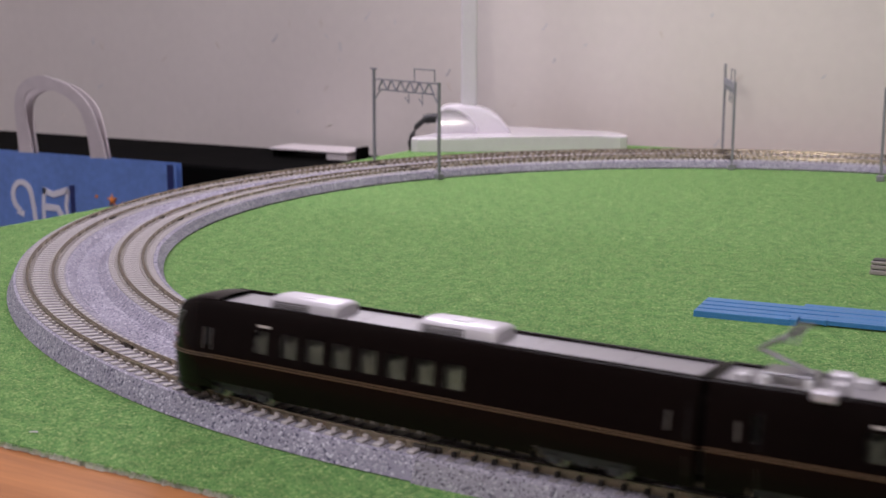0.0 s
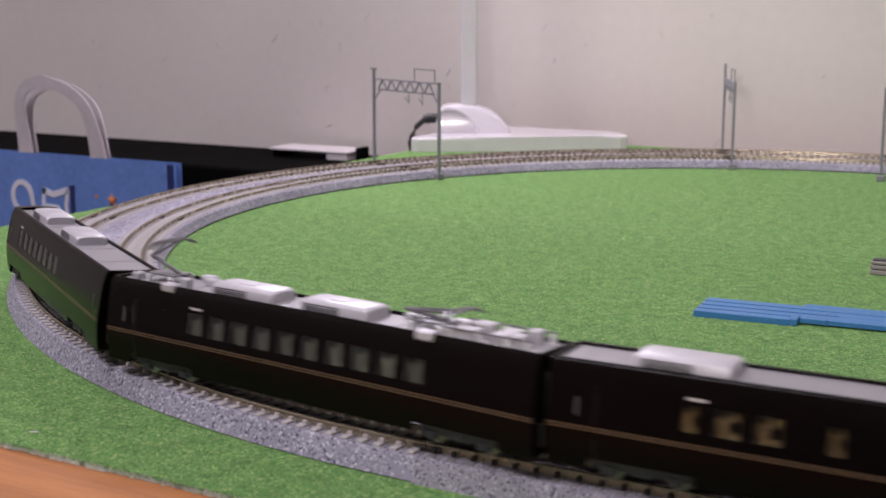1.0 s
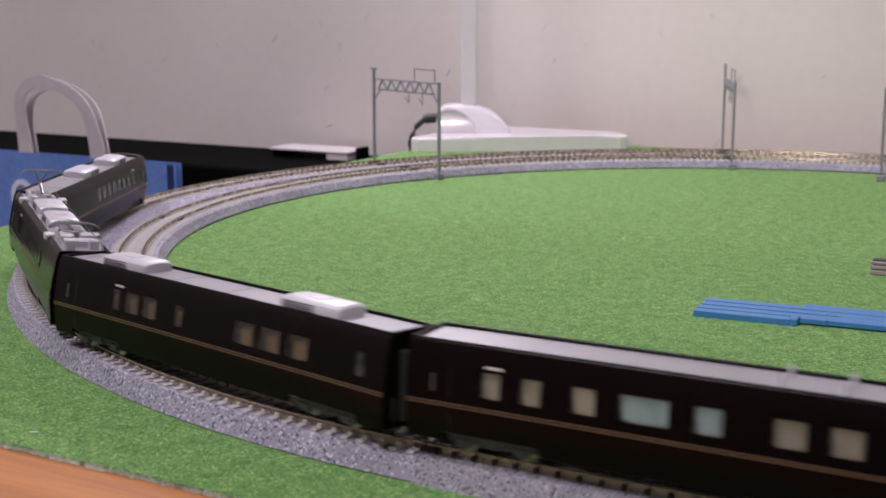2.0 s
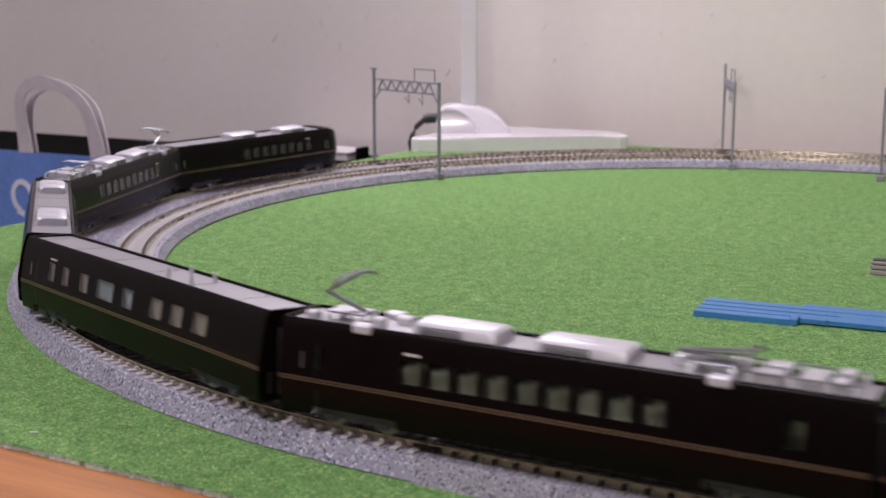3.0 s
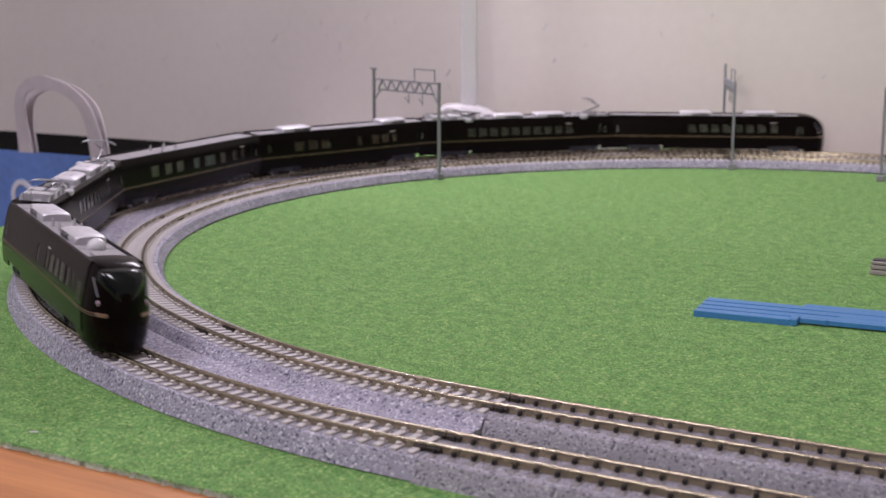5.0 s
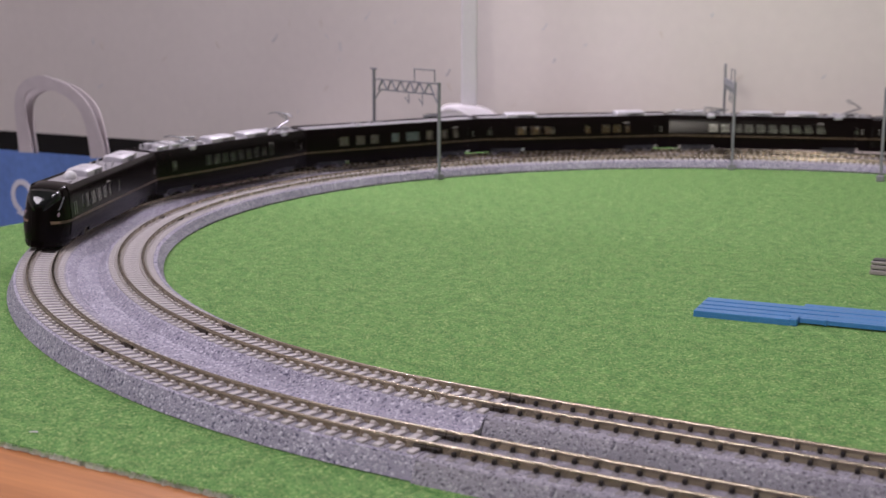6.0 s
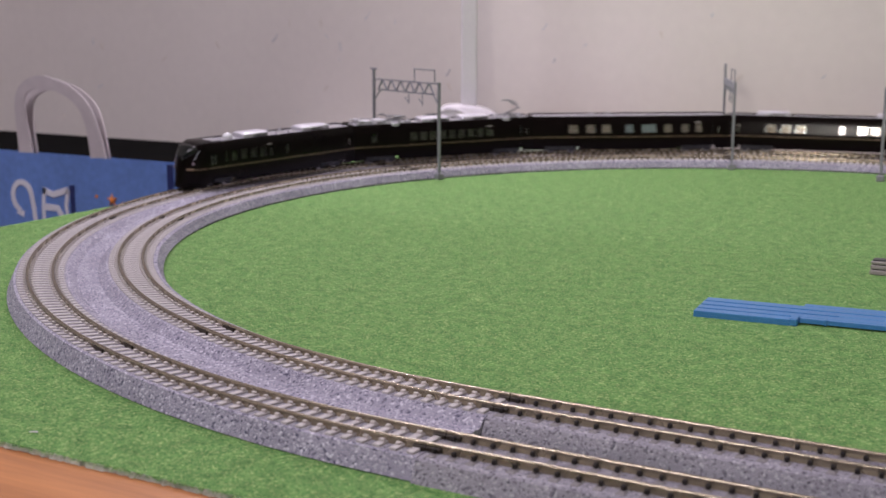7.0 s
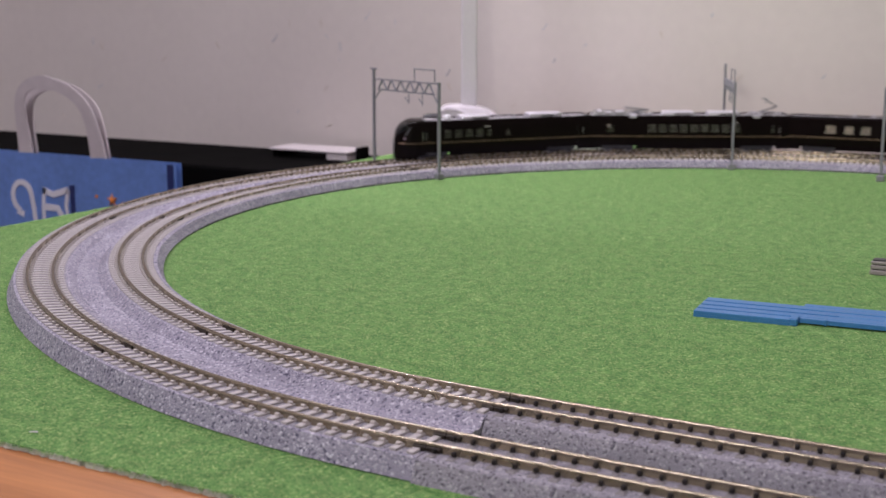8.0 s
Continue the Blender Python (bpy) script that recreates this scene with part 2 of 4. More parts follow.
def sweep(bm, pts, r, seg=8):
    """A round tube along points."""
    rings = []
    for i, q in enumerate(pts):
        t = (pts[min(i + 1, len(pts) - 1)] - pts[max(i - 1, 0)]).normalized()
        u = t.cross(Vector((0, 0, 1)) if abs(t.z) < 0.9 else Vector((1, 0, 0))).normalized()
        w = t.cross(u)
        rings.append([bm.verts.new(q + r * (math.cos(a) * u + math.sin(a) * w)) for a in [2 * math.pi * k / seg for k in range(seg)]])
    for a, b in zip(rings, rings[1:]):
        for k in range(seg):
            bm.faces.new((a[k], a[(k + 1) % seg], b[(k + 1) % seg], b[k]))
    bm.faces.new(rings[0]), bm.faces.new(rings[-1])
    return bm


def prism(bm, outline, z0, z1):
    lo = [bm.verts.new((x, y, z0)) for x, y in outline]
    hi = [bm.verts.new((x, y, z1)) for x, y in outline]
    k = len(outline)
    for i in range(k):
        bm.faces.new((lo[i], lo[(i + 1) % k], hi[(i + 1) % k], hi[i]))
    bm.faces.new(hi), bm.faces.new(lo[::-1])
    return bm


def ribbon(bm, rings, closed=True):
    """Faces between rings of points, all of one count."""
    vs = [[bm.verts.new(q) for q in ring] for ring in rings]
    n = len(vs[0])
    for a, b in zip(vs, vs[1:]):
        for k in range(n if closed else n - 1):
            bm.faces.new((a[k], a[(k + 1) % n], b[(k + 1) % n], b[k]))
    if closed:
        bm.faces.new(vs[0]), bm.faces.new(vs[-1])
    return vs


# ---------------------------------------------------------------- the track's line
R_IN, R_OUT, RAIL_TOP, CANT = 282.2, 315.2, 7.1, 0.60


def ramp_of(deg):
    return max(0.0, min(1.0, deg / 22.5)) * max(0.0, min(1.0, (180 - deg) / 22.5))


def on_line(s, radius):
    """Place (mm) and heading of the track's centre at s mm past the near joint; the train runs to growing s."""
    end = math.pi * radius
    if s < 0:
        return Vector((-s, -radius, 0)), Vector((-1, 0, 0)), 0.0
    if s > end:
        return Vector((s - end, radius, 0)), Vector((1, 0, 0)), 0.0
    a = s / radius
    return Vector((-math.sin(a) * radius, -math.cos(a) * radius, 0)), Vector((-math.cos(a), math.sin(a), 0)), ramp_of(math.degrees(a))


# ---------------------------------------------------------------- room and table
def slab(name, x0, x1, y0, y1, z0, z1, mat, label, bevel=0.0):
    return tagged(part(name, boxbm(x0, x1, y0, y1, z0, z1, bevel), mat), label, kind="structure")


# floor and south wall, out of view, are dark so car sides reflect black
slab("floor", -1700, 1700, -2600, 400, -400, -340, M_FLOOR, "plain brown wooden room floor")
wall_north = slab("wall_north", -1700, 1700, 400, 480, -340, 2000, M_WALL, "off-white wallpaper wall flecked with coloured fibres")
slab("wall_south", -1700, 1700, -2680, -2600, -340, 2000, M_DARKROOM, "unseen dark wall that keeps the car reflections black")
slab("wall_west", -1780, -1700, -2680, 480, -340, 2000, M_ROOM, "plain off-white room wall")
slab("wall_east", 1700, 1780, -2680, 480, -340, 2000, M_ROOM, "plain off-white room wall")
slab("ceiling", -1780, 1780, -2680, 480, 2000, 2060, M_CEIL, "plain white ceiling")

# the second fixture houses the added fill lamp, out of view
for spot, wide in ((CEILING_LIGHT, 1.9), (MAT_FILL_LIGHT, 1.0)):
    fixture = thing("ceiling_light", pose(spot[0], spot[1], 2.0), "unseen round white ceiling light with a lit diffuser", "ceiling light", "ceiling lights")
    part("housing", rod(bmesh.new(), (0, 0, -20), (0, 0, 0), 230 * wide, seg=40), M_CEIL, fixture)
    part("diffuser", rod(bmesh.new(), (0, 0, -60), (0, 0, -21), 180 * wide, 215 * wide, seg=40), M_GLOW, fixture, "glowing round diffuser", smooth=True)

video = thing("video_light", pose(VIDEO_LIGHT[0], VIDEO_LIGHT[1] - 0.004, VIDEO_LIGHT[2], 0, 0, 12), "small black video light with a lit panel", "video light")
part("housing", boxbm(-34, 34, -22, 0, -28, 28, 3), M_CABLE, video)
part("lit_panel", boxbm(-25, 25, 0.1, 1.2, -20, 20), M_GLOW, video, "lit white panel")
part("stand", rod(bmesh.new(), (0, -11, -28), (0, -11, -475), 7, seg=16), M_CABLE, video)
part("stand_foot", rod(bmesh.new(), (0, -11, -475), (0, -11, -465), 80, 60, seg=24), M_CABLE, video)

table = thing("table", pose(0, 0, 0), "low orange-brown wooden table under the model railway", "table")
part("tabletop", boxbm(-340, 1150, -383, 356, -28, -1.2, 2), M_TABLE, table)
for x, y in ((-290, -350), (1090, -350), (-290, 300), (1090, 300)):
    part("leg", boxbm(x - 25, x + 25, y - 25, y + 25, -340, -28, 3), M_TABLE, table)


def grass_mat():
    bm = bmesh.new()
    box(bm, -340, 1130, -352, 354, -1.2, 0)
    mat = tagged(part("grass_mat", bm, M_MAT), "green flocked grass mat covering the table", "mat")
    # short fibres lying on it
    rng = np.random.default_rng(4)
    k = 330000
    x = np.concatenate([rng.uniform(-340, 140, k * 6 // 10), rng.uniform(-340, 330, k * 4 // 10)])
    y = np.concatenate([rng.uniform(-352, -20, k * 6 // 10), rng.uniform(-352, 354, k * 4 // 10)])
    edge = 9000
    x[:edge], y[:edge] = rng.uniform(-340, 120, edge), rng.normal(-352.3, 0.45, edge)
    a, ln, lift, w = rng.uniform(0, 2 * np.pi, k), rng.uniform(0.4, 1.4, k), rng.uniform(0.05, 0.5, k), rng.uniform(0.05, 0.11, k)
    dx, dy = np.cos(a), np.sin(a)
    v = np.empty((k, 3, 3))
    v[:, 0] = np.stack([x - dy * w, y + dx * w, np.full(k, 0.02)], 1)
    v[:, 1] = np.stack([x + dy * w, y - dx * w, np.full(k, 0.02)], 1)
    v[:, 2] = np.stack([x + dx * ln, y + dy * ln, lift], 1)
    v[:edge, 2, 2] = rng.uniform(-0.9, 0.4, edge)
    me = bpy.data.meshes.new("grass_flock")
    me.from_pydata((v.reshape(-1, 3) * MM).tolist(), [], np.arange(k * 3).reshape(k, 3).tolist())
    me.materials.append(M_FIBRE)
    fib = new("grass_flock", me)
    fib.parent = mat
    tagged(fib, "short green and straw-coloured flock fibres", kind="stuff")
    bm = bmesh.new()
    r2 = random.Random(3)
    rows = []
    for i in range(1400):
        x, j = -340 + 1470 * i / 1399, r2.uniform(-0.25, 0.55)
        rows.append([Vector((x, -352.0 - j, -0.15 + r2.uniform(-0.15, 0.2))), Vector((x, -352.5 - j - r2.uniform(0, 0.4), -1.1)), Vector((x, -351.8, -1.15)), Vector((x, -351.6, -0.1))])
    ribbon(bm, rows)
    part("cut_edge", bm, M_FELT_EDGE, mat, "frayed pale cut edge")


grass_mat()

# ---------------------------------------------------------------- the track
# cross-section of the double bed, outwards from the inner track's centre (mm), with the share of the cant at each point
BED = [(-11.3, 0, 0), (-11.3, 0.75, 0), (-12.2, 0.85, 0), (-10.0, 4.6, 0), (-9.2, 4.95, 0), (-8.6, 5.0, 0), (0, 5.0, 0.5), (8.6, 5.0, 1), (9.4, 4.9, 1), (12.4, 2.7, 0.6), (20.0, 2.9, 0.2), (23.0, 4.9, 0),
       (24.0, 5.0, 0), (33, 5.0, 0.5), (41.6, 5.0, 1), (42.4, 4.8, 1), (44.9, 0.3, 0), (44.2, 0.25, 0), (44.2, 0, 0)]
EDGE = [(0.25 + 0.29 * math.cos(radians(18 * i)), 1.62 + 0.43 * math.sin(radians(18 * i))) for i in range(6)]
ARCH = EDGE + [(0.22, 2.05), (-0.22, 2.05)] + [(-x, z) for x, z in reversed(EDGE)]
RAIL = [(-0.45, 0), (0.45, 0), (0.45, 0.25), (0.28, 0.5), (0.28, 1.25), (0.5, 1.42)] + ARCH + [(-0.5, 1.42), (-0.28, 1.25), (-0.28, 0.5), (-0.45, 0.25)]
HEAD = range(8, 17)


def polish(bm, rows):
    """Gives the running surface of a swept rail its second material."""
    bm.faces.ensure_lookup_table()
    k = len(RAIL)
    for i in range(rows - 1):
        for h in HEAD:
            bm.faces[i * k + h].material_index = 1


SLEEPER_PITCH, TIE_PITCH = 4.36, 5.0


def sleeper_mesh(bm, concrete, clips=True):
    half = 1.0 if concrete else 1.05
    lift = 0.6 if concrete else 0.15
    box(bm, -half, half, -8.4, 8.4, -0.6, lift, 0.18)
    bm.faces.ensure_lookup_table()
    k = len(bm.faces)
    for y in (-4.5, 4.5) if clips else ():
        for d in (-1.25, 1.25):
            w, e, t = (0.68, 0.5, 0.65) if concrete else (0.5, 0.5, 1.15)
            box(bm, -w, w, y + d - e, y + d + e, lift - 0.1, lift + t, 0.15)
    bm.faces.ensure_lookup_table()
    for f in bm.faces[k:]:
        f.material_index = 1
    return bm


_sl = part("sleeper", sleeper_mesh(bmesh.new(), True), M_CONCRETE)
_tie = part("sleeper", sleeper_mesh(bmesh.new(), False), M_TIEGREY)
_end = part("sleeper", sleeper_mesh(bmesh.new(), True, False), M_CONCRETE)
SLEEPER, TIE, END_SLEEPER = _sl.data, _tie.data, _end.data
bpy.data.objects.remove(_end)
SLEEPER.materials.append(M_CLIP), TIE.materials.append(M_DARKTIE)
bpy.data.objects.remove(_sl), bpy.data.objects.remove(_tie)


def curved_section(a0, a1):
    sec = thing("curved_track_section", pose(0, 0, 0), "banked double curve of grey-ballasted model track with concrete sleepers", "model track", "banked curve sections")
    degs = [a0 + (a1 - a0) * i / max(8, round((a1 - a0) / 1.2)) for i in range(max(8, round((a1 - a0) / 1.2)) + 1)]

    def at(deg, r, z):
        t = math.radians(deg)
        return Vector((-math.sin(t) * r, -math.cos(t) * r, z))
    bm = bmesh.new()
    g = 0.02
    rings = []
    for d in degs:
        d2 = min(max(d, a0 + g), a1 - g)
        c = CANT * ramp_of(d)
        rings.append([at(d2, R_IN + o, z + k * c * 1.9) for o, z, k in BED])
    ribbon(bm, rings)
    # gaps between the sleepers are darkened in the colour, with the darker ballast
    bm.faces.ensure_lookup_table()
    for i in range(len(degs) - 1):
        for h in range(len(BED)):
            a, b = BED[h], BED[(h + 1) % len(BED)]
            m = (a[0] + b[0]) / 2
            if min(abs(m), abs(m - (R_OUT - R_IN))) < 7 and min(a[1], b[1]) > 4.9:
                bm.faces[i * len(BED) + h].material_index = 1
    part("roadbed", bm, M_BALLAST, sec, "grey granular moulded ballast bed").data.materials.append(M_BALLASTDARK)
    for base in (R_IN, R_OUT):
        for off, k in ((-4.5, 0.0), (4.5, 1.0)):
            bm = bmesh.new()
            ribbon(bm, [[at(min(max(d, a0 + 0.03), a1 - 0.03), base + off + x, RAIL_TOP - 2.05 + z + k * CANT * ramp_of(d)) for x, z in RAIL] for d in degs])
            polish(bm, len(degs))
            part("rail", bm, M_RAIL, sec, "brown tarnished rail", smooth=True).data.materials.append(M_RAILNEW)
            for d, s in ((a0, 1), (a1, -1)):
                bm = bmesh.new()
                span = math.degrees(3.2 / base)
                rr = [d + s * span * f for f in (0.02, 0.5, 1.0)]
                ribbon(bm, [[at(e, base + off + x, RAIL_TOP - 2.0 + z + k * CANT * ramp_of(e)) for x, z in ((-1.05, 0), (1.05, 0), (1.0, 0.9), (0.75, 1.25), (-0.75, 1.25), (-1.0, 0.9))] for e in rr])
                part("rail_joiner", bm, M_JOINER, sec)
        n = round(math.radians(a1 - a0) * R_OUT / SLEEPER_PITCH)
        for i in range(n):
            d = a0 + (a1 - a0) * (i + 0.5) / n
            c = CANT * ramp_of(d)
            ob = new("sleeper", END_SLEEPER if i in (0, n - 1) else SLEEPER)
            ob.parent = sec
            q = at(d, base, 5.05 + c / 2)
            ob.matrix_basis = Matrix.Translation(q * MM) @ pose(0, 0, 0, 0, 0, -d) @ pose(0, 0, 0, -math.degrees(c / 9), 0, 0)


def straight_section(x0, x1, y, tie):
    """A single straight piece along x, centred on y."""
    sec = thing("straight_track_section", pose(0, y * MM, 0), "straight grey-ballasted model track with dark sleepers", "model track", "straight track sections")
    prof = [(-12.5, 0), (-10.1, 4.5), (-9.4, 4.9), (-8.6, 5.0), (8.6, 5.0), (9.4, 4.9), (10.1, 4.5), (12.5, 0)]
    bm = bmesh.new()
    ribbon(bm, [[Vector((x, o, z)) for o, z in prof] for x in (x0 + 0.15, x0 + 2, (x0 + x1) / 2, x1 - 0.15)])
    part("roadbed", bm, M_BALLASTDARK, sec, "darker grey granular moulded ballast bed")
    for off in (-4.5, 4.5):
        bm = bmesh.new()
        ribbon(bm, [[Vector((x, off + u, RAIL_TOP - 2.05 + z)) for u, z in RAIL] for x in (x0 + 0.15, x1 - 0.15)])
        polish(bm, 2)
        part("rail", bm, M_RAIL, sec, "brown rail with a polished head", smooth=True).data.materials.append(M_RAILNEW)
        for x, s in ((x0, 1), (x1, -1)):
            bm = box(bmesh.new(), min(x + s * 0.1, x + s * 4), max(x + s * 0.1, x + s * 4), off - 1.05, off + 1.05, RAIL_TOP - 2.0, RAIL_TOP - 0.75, 0.2)
            part("rail_joiner", bm, M_JOINER, sec)
    n = round((x1 - x0) / TIE_PITCH)
    for i in range(n):
        ob = new("sleeper", tie)
        ob.parent = sec
        ob.matrix_basis = pose((x0 + (x1 - x0) * (i + 0.5) / n) * MM, 0, 0.00505, 0, 0, 90 - 90)


for a0, a1 in ((0, 22.5), (22.5, 67.5), (67.5, 112.5), (112.5, 157.5), (157.5, 180)):
    curved_section(a0, a1)
for y in (-R_IN, -R_OUT, R_IN, R_OUT):
    for i in range(4):
        straight_section(i * 248, (i + 1) * 248, y, TIE)

# ---------------------------------------------------------------- catenary gantries
def gantry(deg, back=20.0, front=14.5, h=56.0):
    c = thing("catenary_gantry", pose(0, 0, 0, 0, 0, -deg), "grey plastic catenary gantry spanning the double track", "catenary gantry", "catenary gantries")
    # local frame: minus y points outwards, so the outer post stands at larger radius
    r0, r1 = R_IN - front, R_OUT + back
    for r, top in ((r0, h), (r1, 64.0)):
        bm = bmesh.new()
        box(bm, -0.8, 0.8, -r - 0.9, -r + 0.9, 3, top, 0.2)
        part("post", bm, M_POLE, c)
        part("post_foot", boxbm(-2.2, 2.2, -r - 2.4, -r + 2.4, 0, 3.6, 0.4), M_POLE, c)
    for z in (h - 1, h - 7.5):
        bm = bmesh.new()
        box(bm, -0.45, 0.45, -r1 + (0 if z > h - 3 else 7), -r0 - (0 if z > h - 3 else 4), z - 0.45, z + 0.45, 0.1)
        part("beam", bm, M_POLE, c)
    n = 7
    for i in range(n):
        ya, yb = -r1 + (r1 - r0) * i / n, -r1 + (r1 - r0) * (i + 1) / n
        lo, hi = (h - 7.5, h - 1)
        ym = (ya + yb) / 2
        for p, q in (((0, ya, hi), (0, ym, lo)), ((0, ym, lo), (0, yb, hi))):
            if i in (0,) and q[2] == lo or i == n - 1 and q[2] == hi:
                continue
            bm = bmesh.new()
            rod(bm, p, q, 0.6, seg=6)
            part("brace", bm, M_POLE, c)
    for p, q in (((0, -r1, h - 15), (0, -r1 + 8, h - 7.5)), ((0, -r0, h - 14), (0, -r0 - 6, h - 7.5))):
        part("knee_brace", rod(bmesh.new(), p, q, 0.5, seg=6), M_POLE, c)
    # raised frame on the beam, cap of the outer post, and hanging insulators
    bm = bmesh.new()
    ya, yb = -r0 - 4.5, -r0 - 26
    for y in (ya, yb):
        rod(bm, (0, y, h - 1), (0, y, h + 7), 0.4, seg=6)
    rod(bm, (0, ya + 0.4, h + 7), (0, yb - 0.4, h + 7), 0.4, seg=6)
    part("feeder_frame", bm, M_POLE, c)
    part("post_cap", boxbm(-0.6, 0.6, -r1 - 3.6, -r1 + 3.6, 63.6, 64.6, 0.2), M_POLE, c)
    for r in (R_IN + 3, R_IN + 18):
        bm = bmesh.new()
        rod(bm, (0, -r, h - 7), (0, -r, h - 15), 0.35, seg=6)
        rod(bm, (0, -r, h - 14), (0, -r - 4, h - 11), 0.35, seg=6)
        part("wire_support", bm, M_POLE, c)
    return c


gantry(115.0, back=25.0, h=58.5)
gantry(157.6)
gantry(178.25, front=47)

# ---------------------------------------------------------------- blue re-railing plate and a grey block on the mat
def rerailer():
    t = thing("rerailing_ramp", pose(0.0047, -0.149, 0, 0, 0, 5.2), "blue moulded plastic re-railing ramp lying on the mat", "re-railing ramp")
    part("tread", prism(bmesh.new(), [(0, 0), (33, 0), (33, 22.3), (31, 22), (0, 22)], 0, 0.9), M_BLUE, t)
    part("tread", prism(bmesh.new(), [(33.05, 3.2), (150, 3.2), (150, 25.5), (33.05, 25.5)], 0.6, 1.0), M_BLUE, t)
    # grooves lie between the raised strips
    for x0, x1, y0, y1 in ((0, 31.4, 0, 4.3), (34.5, 150, 3.3, 5.4), (0, 150, 5.5, 9.9), (0, 150, 11.3, 15.9), (46, 150, 9.95, 11.25), (0, 150, 17.1, 21.9), (33, 150, 22.0, 25.4)):
        part("tread_strip", boxbm(x0, x1, y0, y1, 0.85, 2.1, 0.12), M_BLUE, t)
    part("end_stop", boxbm(31.5, 34.2, -0.3, 5.2, 0, 2.5, 0.35), M_BLUE, t)
    part("end_stop", boxbm(42.2, 43.3, 2.8, 5.2, 0.3, 2.35, 0.2), M_BLUE, t)
    part("rib", boxbm(36, 148, 9, 10, 0, 0.65), M_BLUE, t)
    part("rib", boxbm(36, 148, 19, 20, 0, 0.65), M_BLUE, t)


rerailer()


def grey_block():
    t = thing("plastic_block", pose(0.0425, -0.0493, 0, 0, 0, 2), "small grey weathered plastic block lying on the mat", "plastic block")
    for z0, z1, d in ((0, 1.9, 0.0), (2.25, 3.8, 0.2), (4.15, 5.4, 0.3)):
        part("layer", boxbm(d, 46 - d, d, 7 - d, z0, z1, 0.3), M_BLOCK, t)
        part("spacer", boxbm(0.9, 45, 0.9, 6.1, z1 - 0.1, z1 + 0.5), M_UNDER, t)
    bm = bmesh.new()
    rod(bm, (9, 3.5, 5.3), (9, 3.5, 6.2), 2.6, 2.3, seg=20)
    part("boss", bm, M_BLOCK, t)


grey_block()


def paper_scrap():
    t = thing("paper_scrap", pose(-0.0968, -0.3444, 0.0004, 0, 0, 20), "tiny white scrap of paper lying on the mat", "paper scrap")
    part("scrap", prism(bmesh.new(), [(-1.1, -0.25), (0.2, -0.15), (1.2, -0.3), (1.0, 0.2), (0.1, 0.3), (-1.0, 0.15)], 0, 0.25), M_LAMP, t)


paper_scrap()

# ---------------------------------------------------------------- the train
# half cross-section of a car body (mm from its middle and above the rail): skirt, waist, window band, shoulder, roof rim
SIDE = [(9.15, 2.9), (9.5, 5.0), (9.75, 8.8), (9.8, 11.5), (9.5, 13.9), (8.75, 19.3), (8.3, 21.8), (7.85, 23.4), (7.4, 24.4), (6.9, 24.85), (6.4, 24.8), (6.2, 24.0)]
WIN_LO, WIN_HI = 4, 5          # rows of SIDE between which the windows lie
TYPES = {
    # windows as (from, to) mm behind the car's front end, then roof units
    "cab_front": dict(length=141.5, win=[(30, 34.5)] + [(38 + 7.6 * i, 43.2 + 7.6 * i) for i in range(7)], ac=[(31, 51.5), (73.5, 94)], seat="cream", nose=1, small=[(12.5, 14.5)]),
    "power": dict(length=133.5, win=[(30 + 7.7 * i, 35.5 + 7.7 * i) for i in range(10)], ac=[(34, 55), (64, 85)], seat="cream", panto=True, small=[(9, 11)]),
    "lounge": dict(length=133.5, win=[(28.5, 32), (34.5, 40.5), (42.5, 48.5), (56.5, 60), (81, 88.5), (90.5, 98), (100.5, 108)], ac=[(16.5, 37), (92.5, 113.5)], seat="amber", small=[(124, 127)]),
    "saloon": dict(length=133.5, win=[(18, 22.5), (27, 32), (38.5, 44), (49, 59.5), (64.5, 70.5), (80, 86.5), (90.5, 97), (102, 109)], ac=[], seat="pink", small=[]),
    "power_b": dict(length=133.5, win=[(32.5 + 7.0 * i, 37.9 + 7.0 * i) for i in range(9)], ac=[(33, 54), (63, 84)], seat="cream", panto=True, small=[(10, 12), (117, 121)]),
    "cab_rear": dict(length=136.5, win=[(74, 77), (79.5, 85), (87, 92.5), (94.5, 100), (102, 107)], ac=[(25, 45), (73.5, 94)], seat="cream", nose=-1, small=[(60.5, 63.5), (110, 112)], dome=True, bump=True),
}


def nose_shape(u):
    """How a cab end narrows: u runs 0 to 1 towards the tip. Gives the share of width, roof height and the floor's lift."""
    w = max(0.08, (1 - u ** 3.2) ** 0.64)
    top = 24.9 - 8.2 * u ** 3.6
    return w, top, 0.5 * u


def side_at(z):
    for (y0, z0), (y1, z1) in zip(SIDE, SIDE[1:]):
        if z0 <= z <= z1:
            return y0 + (y1 - y0) * (z - z0) / (z1 - z0)
    return SIDE[-1][0]


def strip(x0, x1, z0, z1, s, out=0.08, deep=0.3):
    """A thin bar that follows the leaning side wall of a car between two heights."""
    zs = [z0 + (z1 - z0) * i / 4 for i in range(5)]
    rows = []
    for z in zs:
        y = side_at(z)
        rows.append([Vector((x0, s * (y + out), z)), Vector((x1, s * (y + out), z)), Vector((x1, s * (y - deep), z)), Vector((x0, s * (y - deep), z))])
    bm = bmesh.new()
    ribbon(bm, rows)
    return bm


